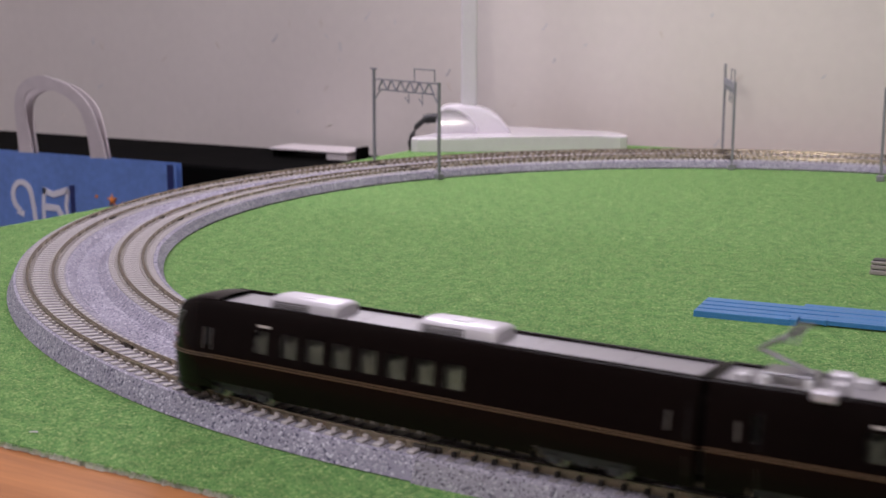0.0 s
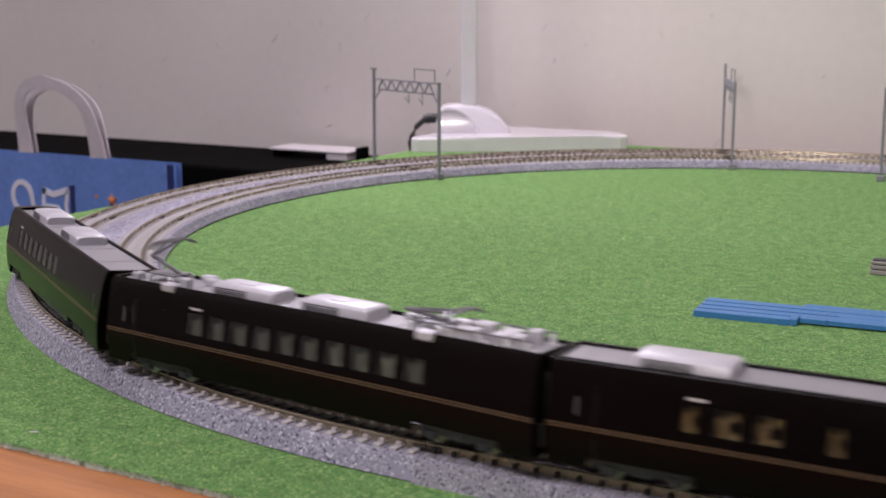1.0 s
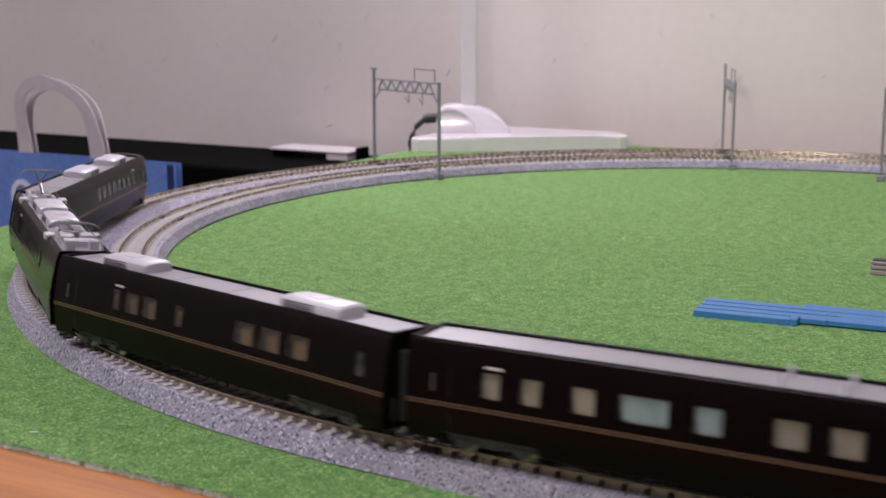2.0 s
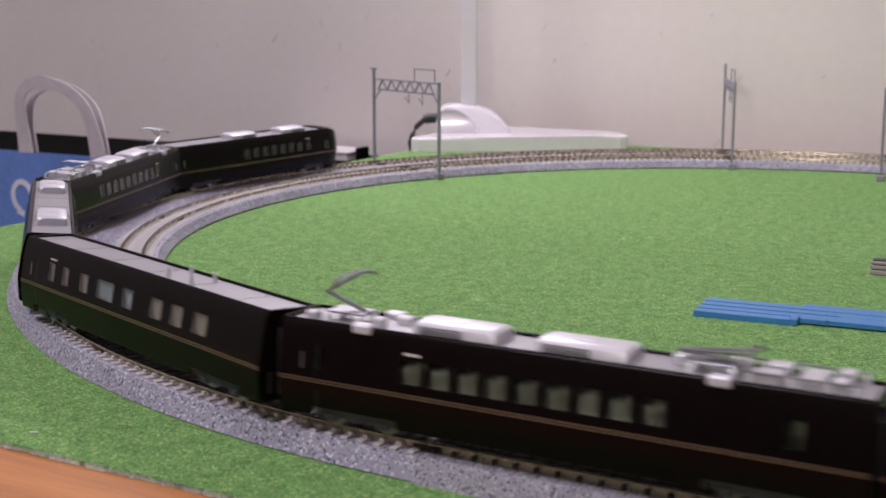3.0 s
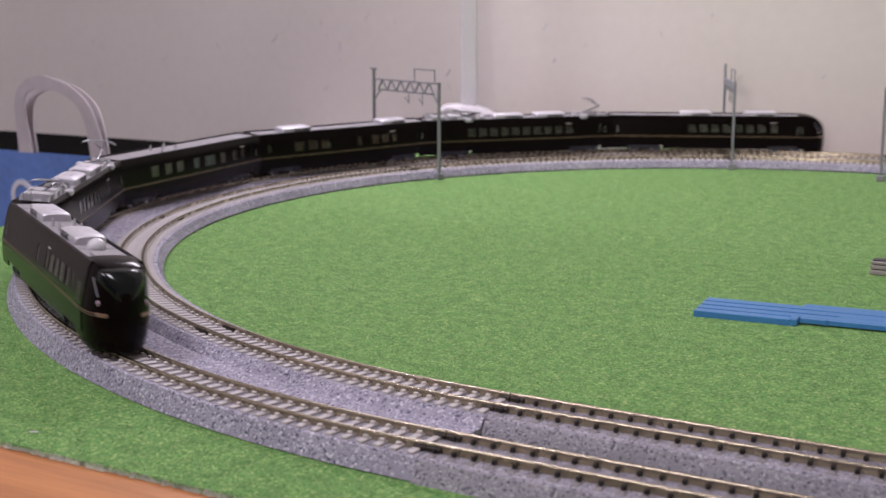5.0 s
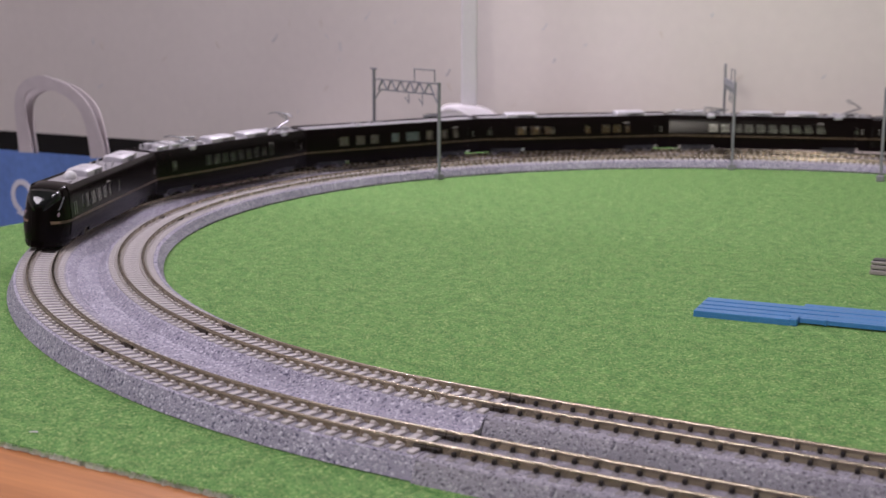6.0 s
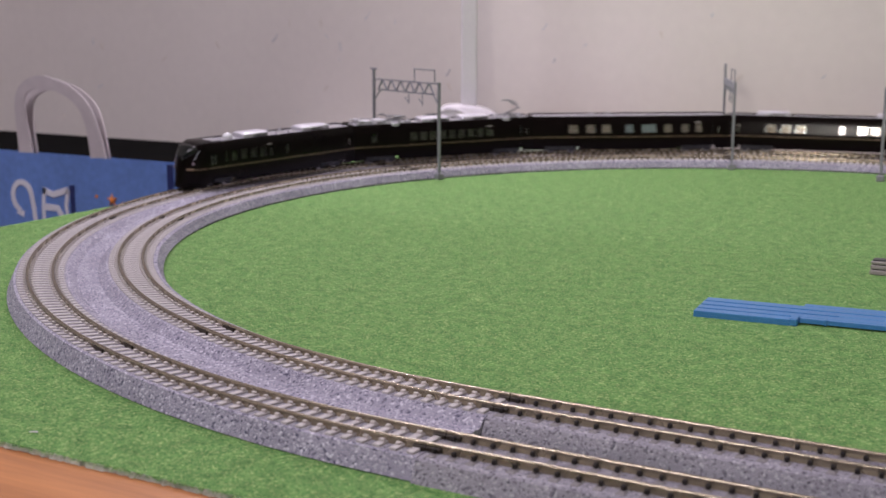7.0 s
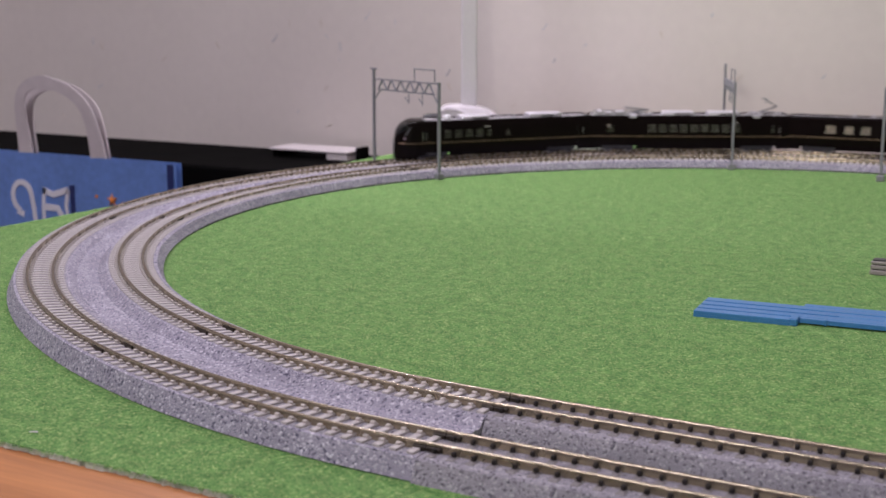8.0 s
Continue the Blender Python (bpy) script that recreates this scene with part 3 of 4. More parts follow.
def roof_unit(car, a, b, n):
    """A silver air-conditioner with grooved flanks and a pale crowned lid."""
    bm = bmesh.new()
    prof = [(-5.1, 23.9), (-5.1, 25.5), (-4.8, 26.4), (-3.9, 26.9), (-2.0, 27.1), (0, 27.15), (2.0, 27.1), (3.9, 26.9), (4.8, 26.4), (5.1, 25.5), (5.1, 23.9)]
    xs = [a, a + 0.5, a + 1.6, (a + b) / 2, b - 1.6, b - 0.5, b]
    sc = [0.80, 0.93, 1, 1, 1, 0.93, 0.80]
    ribbon(bm, [[Vector((n(x), y * k, 23.9 + (z - 23.9) * k)) for y, z in prof] for x, k in zip(xs, sc)])
    ac = part("roof_unit", bm, M_AC, car, "silver-grey grooved roof air-conditioner", smooth=True)
    # raised dark strips; the shade of the flank's grooves is in their colour
    for y in (-1, 1):
        for z, yy in ((24.5, 5.12), (25.0, 5.11), (25.5, 5.08), (26.0, 4.94)):
            xa, xb = sorted((n(a + 2.2), n(a + (b - a) * 0.62)))
            part("dark_groove_strip", boxbm(xa, xb, min(y * yy, y * (yy + 0.1)), max(y * yy, y * (yy + 0.1)), z - 0.15, z + 0.15), M_GRILLE, ac)
    xa, xb = sorted((n(a + (b - a) * 0.36), n(a + (b - a) * 0.60)))
    part("lid", boxbm(xa, xb, -1.9, 1.9, 27.05, 27.28, 0.08), M_AC, ac)


def pantograph(car, x, n, d, up):
    """A single-arm pantograph on insulators; d turns it end for end."""
    pg = part("pantograph", boxbm(min(n(x - 5), n(x + 5)), max(n(x - 5), n(x + 5)), -3.2, 3.2, 27.4, 27.9, 0.15), M_PANTO, car, "grey single-arm pantograph, " + ("raised" if up else "folded"), m=pose(0, 0, -1.45 * MM))
    for dx in (-4.2, 4.2):
        for y in (-3.4, 3.4):
            bm = bmesh.new()
            for z in (25.5, 26.2, 26.9):
                rod(bm, (n(x + dx), y, z), (n(x + dx), y, z + 0.55), 1.0, 0.75, seg=10)
            part("insulator", bm, M_WHITEP, pg, smooth=True)
    k = 1 if n(1) > n(0) else -1
    k *= d
    q0 = Vector((n(x) + k * 4, 0, 28.0))
    if up:
        q1, q2 = Vector((n(x) - k * 6.5, 0, 31.6)), Vector((n(x) + k * 1.2, 0, 36.2))
    else:
        q1, q2 = Vector((n(x) - k * 8, 0, 29.2)), Vector((n(x) + k * 7, 0, 30.4))
    part("lower_arm", rod(bmesh.new(), q0, q1, 0.55, seg=8), M_PANTO, pg)
    bm = bmesh.new()
    for y in (-1, 1):
        rod(bm, q1 + Vector((0, y * 0.4, 0)), q2 + Vector((0, y * 2.2, 0)), 0.35, seg=6)
    part("upper_arm", bm, M_PANTO, pg)
    bm = bmesh.new()
    for dx in (-0.9, 0.9):
        sweep(bm, [q2 + Vector((dx, y, z)) for y, z in ((-7.6, -1.1), (-6.2, -0.2), (-4.2, 0.3), (0, 0.35), (4.2, 0.3), (6.2, -0.2), (7.6, -1.1))], 0.32, 6)
    part("collector_head", bm, M_PANTO, pg)


def car(kind, label):
    """A car in its own space: x forward, z up from the rail, its middle at the origin."""
    T = TYPES[kind]
    L = T["length"]
    c = thing("train_car", pose(0, 0, 0), label, "model train car", "cars of the model train")

    def n(x):
        return L / 2 - x
    nose = T.get("nose", 0)
    NL = 17.0
    lo, hi = (-L / 2, L / 2)
    if nose == 1:
        hi -= NL
    if nose == -1:
        lo += NL
    # body: side walls of real thickness with window openings, and the skirt cut away over the bogies
    holes = sorted((n(b), n(a)) for a, b in T["win"] + T["small"])
    xs = sorted({lo, hi, *[x for h in holes for x in h], -58.0, -35.0, min(58.0, hi), 35.0})
    bog = lambda x: 35.0 <= abs(x) <= 58.0
    norms = []
    for r in range(len(SIDE)):
        (y0, z0), (y1, z1) = SIDE[max(r - 1, 0)], SIDE[min(r + 1, len(SIDE) - 1)]
        k = math.hypot(y1 - y0, z1 - z0)
        norms.append(((z1 - z0) / k, -(y1 - y0) / k))
    verts, faces, corner = [], [], []

    def vert(x, y, z):
        verts.append((x * MM, y * MM, z * MM))
        return len(verts) - 1

    def face(vs, ns, flip):
        faces.append(vs[::-1] if flip else vs)
        corner.extend(ns[::-1] if flip else ns)
    TH, last = 0.55, len(SIDE) - 1
    grids = {}
    for sgn in (1, -1):
        og = [[vert(x, sgn * y, z) for y, z in SIDE] for x in xs]
        ig = [[vert(x, sgn * (y - TH * q[0]), z - TH * q[1]) for (y, z), q in zip(SIDE, norms)] for x in xs]
        grids[sgn] = og
        for i, (a, b) in enumerate(zip(xs, xs[1:])):
            mid = (a + b) / 2
            cut = any(h0 - 1e-6 < mid < h1 + 1e-6 for h0, h1 in holes)
            for r in range(last):
                if r == WIN_LO and cut or r == 0 and bog(mid):
                    continue
                n0, n1 = (0, sgn * norms[r][0], norms[r][1]), (0, sgn * norms[r + 1][0], norms[r + 1][1])
                face([og[i][r], og[i + 1][r], og[i + 1][r + 1], og[i][r + 1]], [n0, n0, n1, n1], sgn == 1)
                n0, n1 = tuple(-v for v in n0), tuple(-v for v in n1)
                face([ig[i][r], ig[i + 1][r], ig[i + 1][r + 1], ig[i][r + 1]], [n0, n0, n1, n1], sgn != 1)
            # lower edge and reveals of the openings
            low = 1 if bog(mid) else 0
            for q, up in [(low, -1.0)] + ([(WIN_LO, 1.0), (WIN_LO + 1, -1.0)] if cut else []):
                face([og[i][q], og[i + 1][q], ig[i + 1][q], ig[i][q]], [(0, 0, up)] * 4, (sgn == 1) == (up > 0))
            if cut:
                for k, nx in ((i, 1.0), (i + 1, -1.0)):
                    face([og[k][WIN_LO], og[k][WIN_LO + 1], ig[k][WIN_LO + 1], ig[k][WIN_LO]], [(nx, 0, 0)] * 4, (sgn == 1) == (nx < 0))
    # the deck under the roof panel joins the two sides
    for i in range(len(xs) - 1):
        p, q = grids[1], grids[-1]
        face([p[i][last], p[i + 1][last], q[i + 1][last], q[i][last]], [(0, 0, 1)] * 4, True)
    me = bpy.data.meshes.new("body")
    me.from_pydata(verts, [], faces)
    me.shade_smooth()
    me.normals_split_custom_set(corner)
    me.materials.append(M_BODY)
    body = new("body", me)
    body.parent = c
    # flat ends with a gangway
    for x, on in ((lo, nose != -1), (hi, nose != 1)):
        if not on:
            continue
        s = 1 if x > 0 else -1
        prof = [(y, z) for y, z in SIDE[:10]]
        bm = bmesh.new()
        ring = [(y - 0.35, z) for y, z in prof] + [(-(y - 0.35), z) for y, z in prof[::-1]]
        ribbon(bm, [[Vector((x - s * 0.1, y, z)) for y, z in ring], [Vector((x - s * 0.9, y, z)) for y, z in ring]])
        part("end_wall", bm, M_BODY, c)
        part("gangway", boxbm(min(x - s * 0.2, x + s * 1.1), max(x - s * 0.2, x + s * 1.1), -4.4, 4.4, 4.5, 20.5, 0.3), M_UNDER, c)
        part("coupler", boxbm(min(x - s * 2, x + s * 1.6), max(x - s * 2, x + s * 1.6), -1.2, 1.2, 3.4, 5.0, 0.2), M_PANTO, c, "grey metal coupler")
        for y in (-6.6, 6.6):
            part("jumper_hose", rod(bmesh.new(), (x + s * 0.4, y, 5), (x + s * 0.4, y, 10), 0.45, seg=6), M_CABLE, c)
    # roof
    part("roof", boxbm(lo + 0.3, hi + (0.0 if nose != 1 else 1.0), -6.15, 6.15, 23.8, 24.14, 0.08), M_ROOF, c, "grey recessed roof panel")
    for x in [lo + 18 + 22 * i for i in range(6)]:
        if x < hi - 4:
            part("roof_seam", boxbm(x, x + 0.35, -5.9, 5.9, 24.1, 24.24), M_ROOF, c)
    for a, b in T["ac"]:
        roof_unit(c, a, b, n)
    if T.get("panto"):
        pantograph(c, 14, n, 1, True)
        pantograph(c, 101, n, 1, False)
        for x, y, w, d, h in ((24, 3.4, 3, 2.4, 2.6), (27, -3.2, 4, 3.0, 1.8), (93, -2.8, 3.2, 3.4, 2.2), (112, 2.8, 6, 4.4, 2.6), (113, -3.0, 5, 3.6, 3.0), (120.5, 0, 4.6, 9.0, 2.4), (126, 3.4, 3.2, 3, 3.2), (126, -3.4, 3.2, 3, 3.2), (5.5, 3.0, 3, 3, 2.0)):
            part("roof_equipment", boxbm(n(x) - w / 2, n(x) + w / 2, y - d / 2, y + d / 2, 23.85, 23.95 + h, 0.35), M_EQUIP, c, "pale grey roof equipment box")
        for x in (109, 117, 124, 129):
            for y in (-5.2, 5.2):
                part("insulator", rod(bmesh.new(), (n(x), y, 23.95), (n(x), y, 26.4), 0.7, 0.5, seg=8), M_WHITEP, c, smooth=True)
        for y in (-5.2, 5.2):
            part("busbar", rod(bmesh.new(), (n(107), y, 26.45), (n(130), y, 26.45), 0.25, seg=6), M_PANTO, c)
        # the white bracket that reaches over the roof's rim
        for x in (22, 104):
            for s in (-1, 1):
                part("rim_bracket", boxbm(n(x) - 2.4, n(x) + 2.4, s * 6.9 - 1.5, s * 6.9 + 1.5, 23.3, 25.5, 0.4), M_AC, c)
    elif not T["ac"] or T.get("dome"):
        for x in (80, 92) if not T["ac"] else (56, 66):
            for y in (-3.5, 3.5):
                part("antenna", rod(bmesh.new(), (n(x), y, 23.95), (n(x), y, 26.7), 0.8, 0.35, seg=8), M_AC, c)
    if T.get("dome"):
        bm = bmesh.new()
        bmesh.ops.create_uvsphere(bm, u_segments=20, v_segments=10, radius=1, matrix=Matrix.Translation((n(102), 0, 24.9)) @ Matrix.Diagonal((3.0, 2.8, 2.6, 1)))
        part("radome", bm, M_WHITEP, c, "white domed antenna cover", smooth=True)
        part("roof_plate", boxbm(n(118.5), n(111), -4.2, 4.2, 23.9, 25.0, 0.3), M_ROOF, c, "grey flat plate ahead of the dome")
    if T.get("bump"):
        part("roof_equipment", boxbm(n(24.5), n(20), -4.3, 4.3, 23.85, 26.9, 0.9, 2), M_AC, c, "silver rounded roof box")
    # glazing, window pillars and destination plates
    for a, b in T["win"] + T["small"]:
        for s in (-1, 1):
            ya, yb = SIDE[4][0] - 0.14, SIDE[5][0] - 0.14
            bm = bmesh.new()
            q = [Vector((n(b) + 0.02, s * ya, 13.93)), Vector((n(a) - 0.02, s * ya, 13.93)), Vector((n(a) - 0.02, s * yb, 19.27)), Vector((n(b) + 0.02, s * yb, 19.27))]
            ribbon(bm, [q, [v - Vector((0, s * 0.2, 0)) for v in q]])
            part("window", bm, M_GLASS, c, "smoked window pane").visible_shadow = False
    first = T["win"][0][0]
    for s in (-1, 1):
        for z, h in ((11.6, 0.16), (11.0, 0.16)):
            y = side_at(z)
            part("stripe", boxbm(lo + 0.1, hi - 0.1, min(s * (y - 0.1), s * (y + 0.06)), max(s * (y - 0.1), s * (y + 0.06)), z - h, z + h), M_GOLD, c, "thin gold waist line")
        x = n(first + 3)
        part("destination_plate", strip(x - 2, x + 2, 20.15, 20.7, s), M_CLIP, c, "small white destination bar")
        x = n(6.5) if nose != 1 else n(L - 6)
        part("door_grab", strip(x - 0.25, x + 0.25, 13.8, 17.6, s, 0.12), M_WHEEL, c)
        part("door_seam", strip(x - 4.2, x - 4.0, 5, 20, s, 0.02), M_CABLE, c)
    # inside: floor, seats
    part("interior_floor", boxbm(lo + 1, hi - 1, -8.6, 8.6, 9.8, 10.6), M_SEAT, c)
    # pale strips added inside the walls, so the windows look brighter
    for s in (-1, 1):
        part("lining", boxbm(lo + 1.2, hi - 1.2, min(s * 8.5, s * 9.0), max(s * 8.5, s * 9.0), 10.6, 13.7), M_LINING, c)
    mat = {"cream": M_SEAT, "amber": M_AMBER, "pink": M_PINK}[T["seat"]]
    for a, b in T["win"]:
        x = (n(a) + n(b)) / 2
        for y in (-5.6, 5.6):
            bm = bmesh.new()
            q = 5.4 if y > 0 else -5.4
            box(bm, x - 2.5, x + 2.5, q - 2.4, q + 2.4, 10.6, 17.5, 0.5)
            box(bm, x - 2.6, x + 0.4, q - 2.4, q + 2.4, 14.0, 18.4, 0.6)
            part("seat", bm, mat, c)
        # panels added behind the panes; the pale blue imitates the view through
        if T["seat"] == "pink":
            for y in (-1, 1):
                part("pane_backing", boxbm(min(n(a), n(b)) + 0.5, max(n(a), n(b)) - 0.5, min(y * 7.6, y * 7.9), max(y * 7.6, y * 7.9), 13.9, 19.2), M_BLUEBACK if 44 < a < 70 else M_PINK, c)
    # underframe, bogies and wheels
    part("underframe", boxbm(lo + 2, hi - 2, -8.3, 8.3, 5.4, 9.0, 0.3), M_UNDER, c)
    part("centre_sill", boxbm(lo + 3, hi - 3, -4.6, 4.6, 4.2, 5.5, 0.2), M_UNDER, c)
    for i, x in enumerate((-29, -16, -4, 9, 22)):
        part("underfloor_box", boxbm(x - 5, x + 5, -7.6, 7.6, 3.9, 5.5, 0.3), M_UNDER, c)
    for xc in (-46.5, 46.5):
        bg = part("bogie", boxbm(xc - 10.8, xc + 10.8, -4.0, 4.0, 1.3, 5.6, 0.3), M_BOGIE, c)
        for s in (-1, 1):
            bm = bmesh.new()
            box(bm, xc - 10.5, xc + 10.5, s * 7.2 - 0.8, s * 7.2 + 0.8, 2.6, 5.3, 0.4)
            for dx in (-7, 7):
                box(bm, xc + dx - 1.8, xc + dx + 1.8, s * 7.4 - 0.9, s * 7.4 + 0.9, 1.4, 4.0, 0.5)
            box(bm, xc - 2.4, xc + 2.4, s * 7.6 - 0.9, s * 7.6 + 0.9, 2.2, 5.4, 0.6)
            part("side_frame", bm, M_BOGIE, bg)
        for dx in (-7, 7):
            bm = bmesh.new()
            for s in (-1, 1):
                rod(bm, (xc + dx, s * 4.2, 3.0), (xc + dx, s * 5.3, 3.0), 3.0, seg=18)
            rod(bm, (xc + dx, -4.2, 3.0), (xc + dx, 4.2, 3.0), 0.6, seg=8)
            part("wheelset", bm, M_WHEEL, bg, "steel wheels on an axle", smooth=True)
    if nose:
        cab(c, nose, L, NL)
    return c


def cab(c, nose, L, NL):
    """The rounded cab end with its wrap-round windscreen."""
    base = L / 2 - NL
    NL += 1.8
    rows = 14
    sect = [(y, z) for y, z in SIDE[:10]]
    sect = sect + [(4.6, 25.15), (2.3, 25.3), (0, 25.35)]
    sect = sect + [(-y, z) for y, z in sect[-2::-1]]

    def point(u, j):
        y, z = sect[j]
        w, top, lift = nose_shape(u)
        f = (z - 3.4) / (25.35 - 3.4)
        zz = 3.4 + lift + (top - 3.4 - lift + 0.45 * (1 - u)) * f
        lean = 1.0 - 0.10 * u * (f - 0.35) ** 2
        return Vector((nose * (base + NL * u * (1 - 0.10 * max(0.0, f - 0.55) * u)), y * w * lean, zz))

    def surf(u, z, s, out=0.0):
        """A point on the skin at a height, pushed out a little."""
        w, top, lift = nose_shape(u)
        f = (z - 3.4 - lift) / (top - 3.4 - lift + 0.45 * (1 - u))
        y = side_at(3.4 + 21.95 * min(max(f, 0), 0.97)) * w * (1.0 - 0.10 * u * (f - 0.35) ** 2)
        return Vector((nose * (base + NL * u * (1 - 0.10 * max(0.0, f - 0.55) * u) + out * u), s * (y + out), z))
    us = [math.sin(i / rows * math.pi / 2) for i in range(rows + 1)]
    bm = bmesh.new()
    vs = [[bm.verts.new(point(u, j)) for j in range(len(sect))] for u in us]
    k = len(sect)
    for a, b in zip(vs, vs[1:]):
        for j in range(k - 1):
            bm.faces.new((a[j], a[j + 1], b[j + 1], b[j]))
    bm.faces.new(vs[-1])
    part("cab", bm, M_BODY, c, "rounded dark maroon cab end", smooth=True)
    # windscreen: the upper band of the rounded end, laid a little proud
    mid = (k - 1) // 2
    for name, j0, j1, i0, i1, mat in (("windscreen", mid - 6, mid + 6, 6, 13, M_SHIELD),):
        bm = bmesh.new()
        grid = [[bm.verts.new(point(us[i], j) + Vector((nose * 0.16, 0, 0.10))) for j in range(j0, j1 + 1)] for i in range(i0, i1)]
        for a, b in zip(grid, grid[1:]):
            for j in range(len(a) - 1):
                bm.faces.new((a[j], a[j + 1], b[j + 1], b[j]))
        ob = part(name, bm, mat, c, "black wrap-round windscreen", smooth=True)
        ob.modifiers.new("thickness", "SOLIDIFY").thickness = 0.0003
    for s in (-1, 1):
        bm = bmesh.new()
        bmesh.ops.create_uvsphere(bm, u_segments=12, v_segments=8, radius=1, matrix=Matrix.Translation(surf(0.745, 14.2, s)) @ Matrix.Diagonal((0.8, 0.6, 0.9, 1)))
        part("headlight", bm, M_TAIL, c, "clear pinkish lamp lens", smooth=True)
        bm = bmesh.new()
        ribbon(bm, [[surf(u, z, s, o) for z, o in ((10.7, 0.05), (10.7, 0.3), (11.6, 0.3), (11.6, 0.05))] for u in (0.74, 0.79, 0.84, 0.89)])
        part("marker_plate", bm, M_MARKER, c, "small pale plate at the end of the waist line")
        # bright pillar beside the windscreen and side door of the cab
        bm = bmesh.new()
        sweep(bm, [surf(u, z, s, 0.1) for u, z in ((0.56, 20.9), (0.62, 19.3), (0.68, 17.6), (0.73, 16.0))], 0.22, 6)
        part("windscreen_pillar", bm, M_POLE, c, "silver windscreen pillar")
        x0, x1 = sorted((nose * (base + 0.2), nose * (base + 2.6)))
        part("cab_door_window", strip(x0, x1, 13.9, 18.2, s, 0.02), M_SHIELD, c, "dark cab door window")
        for xx in (x0 - 0.3, x1):
            part("door_grab", strip(xx, xx + 0.3, 12.9, 18.0, s, 0.15), M_WHEEL, c)
        for z in (11.6, 11.0):
            bm = bmesh.new()
            pts = []
            for i in range(9):
                u = 0.88 * i / 8
                pts.append(surf(u, z - 0.5 * u, s, 0.03))
            sweep(bm, pts, 0.16, 6)
            part("stripe", bm, M_GOLD, c, "thin gold waist line")
    plan = [(u, 9.0 * nose_shape(u)[0]) for u in (0.25, 0.45, 0.62, 0.76, 0.87, 0.95)]
    ring = [(nose * (base + NL * u), y) for u, y in plan] + [(nose * (base + NL * u), -y) for u, y in plan[::-1]]
    bm = bmesh.new()
    ribbon(bm, [[Vector((x + nose * k, y * f, z)) for x, y in ring] for z, f, k in ((0.9, 0.92, 0.5), (2.2, 0.99, 0.2), (4.6, 0.97, 0.0))])
    part("front_skirt", bm, M_BODY, c, "dark plough skirt under the cab")


CARS = [
    (car("cab_front", "dark maroon model cab car with two silver roof units"), 0.0, 141.5),
    (car("power", "dark maroon model power car with a raised pantograph and ten windows"), 142.4, 275.9),
    (car("lounge", "dark maroon model lounge car with amber seats behind its windows"), 277.0, 410.5),
    (car("saloon", "dark maroon model saloon car with a plain grey roof"), 412.4, 545.9),
    (car("power_b", "dark maroon model power car with a raised pantograph and nine windows"), 547.8, 681.3),
    (car("cab_rear", "dark maroon model cab car with a white roof antenna dome"), 683.0, 819.5),
]

# ---------------------------------------------------------------- beyond the table
def cabinet():
    c = thing("low_cabinet", pose(0, 0, 0), "low black laminate cabinet standing along the wall", "cabinet")
    part("cabinet_top", boxbm(-1250, -352, 262, 398, -50, -26, 2), M_BLACK, c)
    part("body", boxbm(-1245, -356, 268, 396, -330, -50, 2), M_BLACK, c)
    part("plinth", boxbm(-1230, -366, 278, 390, -340, -330), M_BLACK, c)


cabinet()


def white_box():
    b = thing("flat_box", pose(-0.512, 0.365, -0.026, 0, 0, 0), "flat white card box lying on the black cabinet", "box")
    part("tray", boxbm(26, 48, -20, 14, 0, 6, 0.6), M_PAPER, b)
    part("lid", boxbm(-34, 49, -21, 15, 6, 8.2, 0.6), M_PAPER, b)
    part("end_cap", boxbm(51, 55, -12, 4, 0, 11, 0.8), M_BLACK, b, "black plastic end cap")
    part("support_strip", boxbm(-32, -26, -18, 12, 0, 6, 0.4), M_BLACK, b)


white_box()


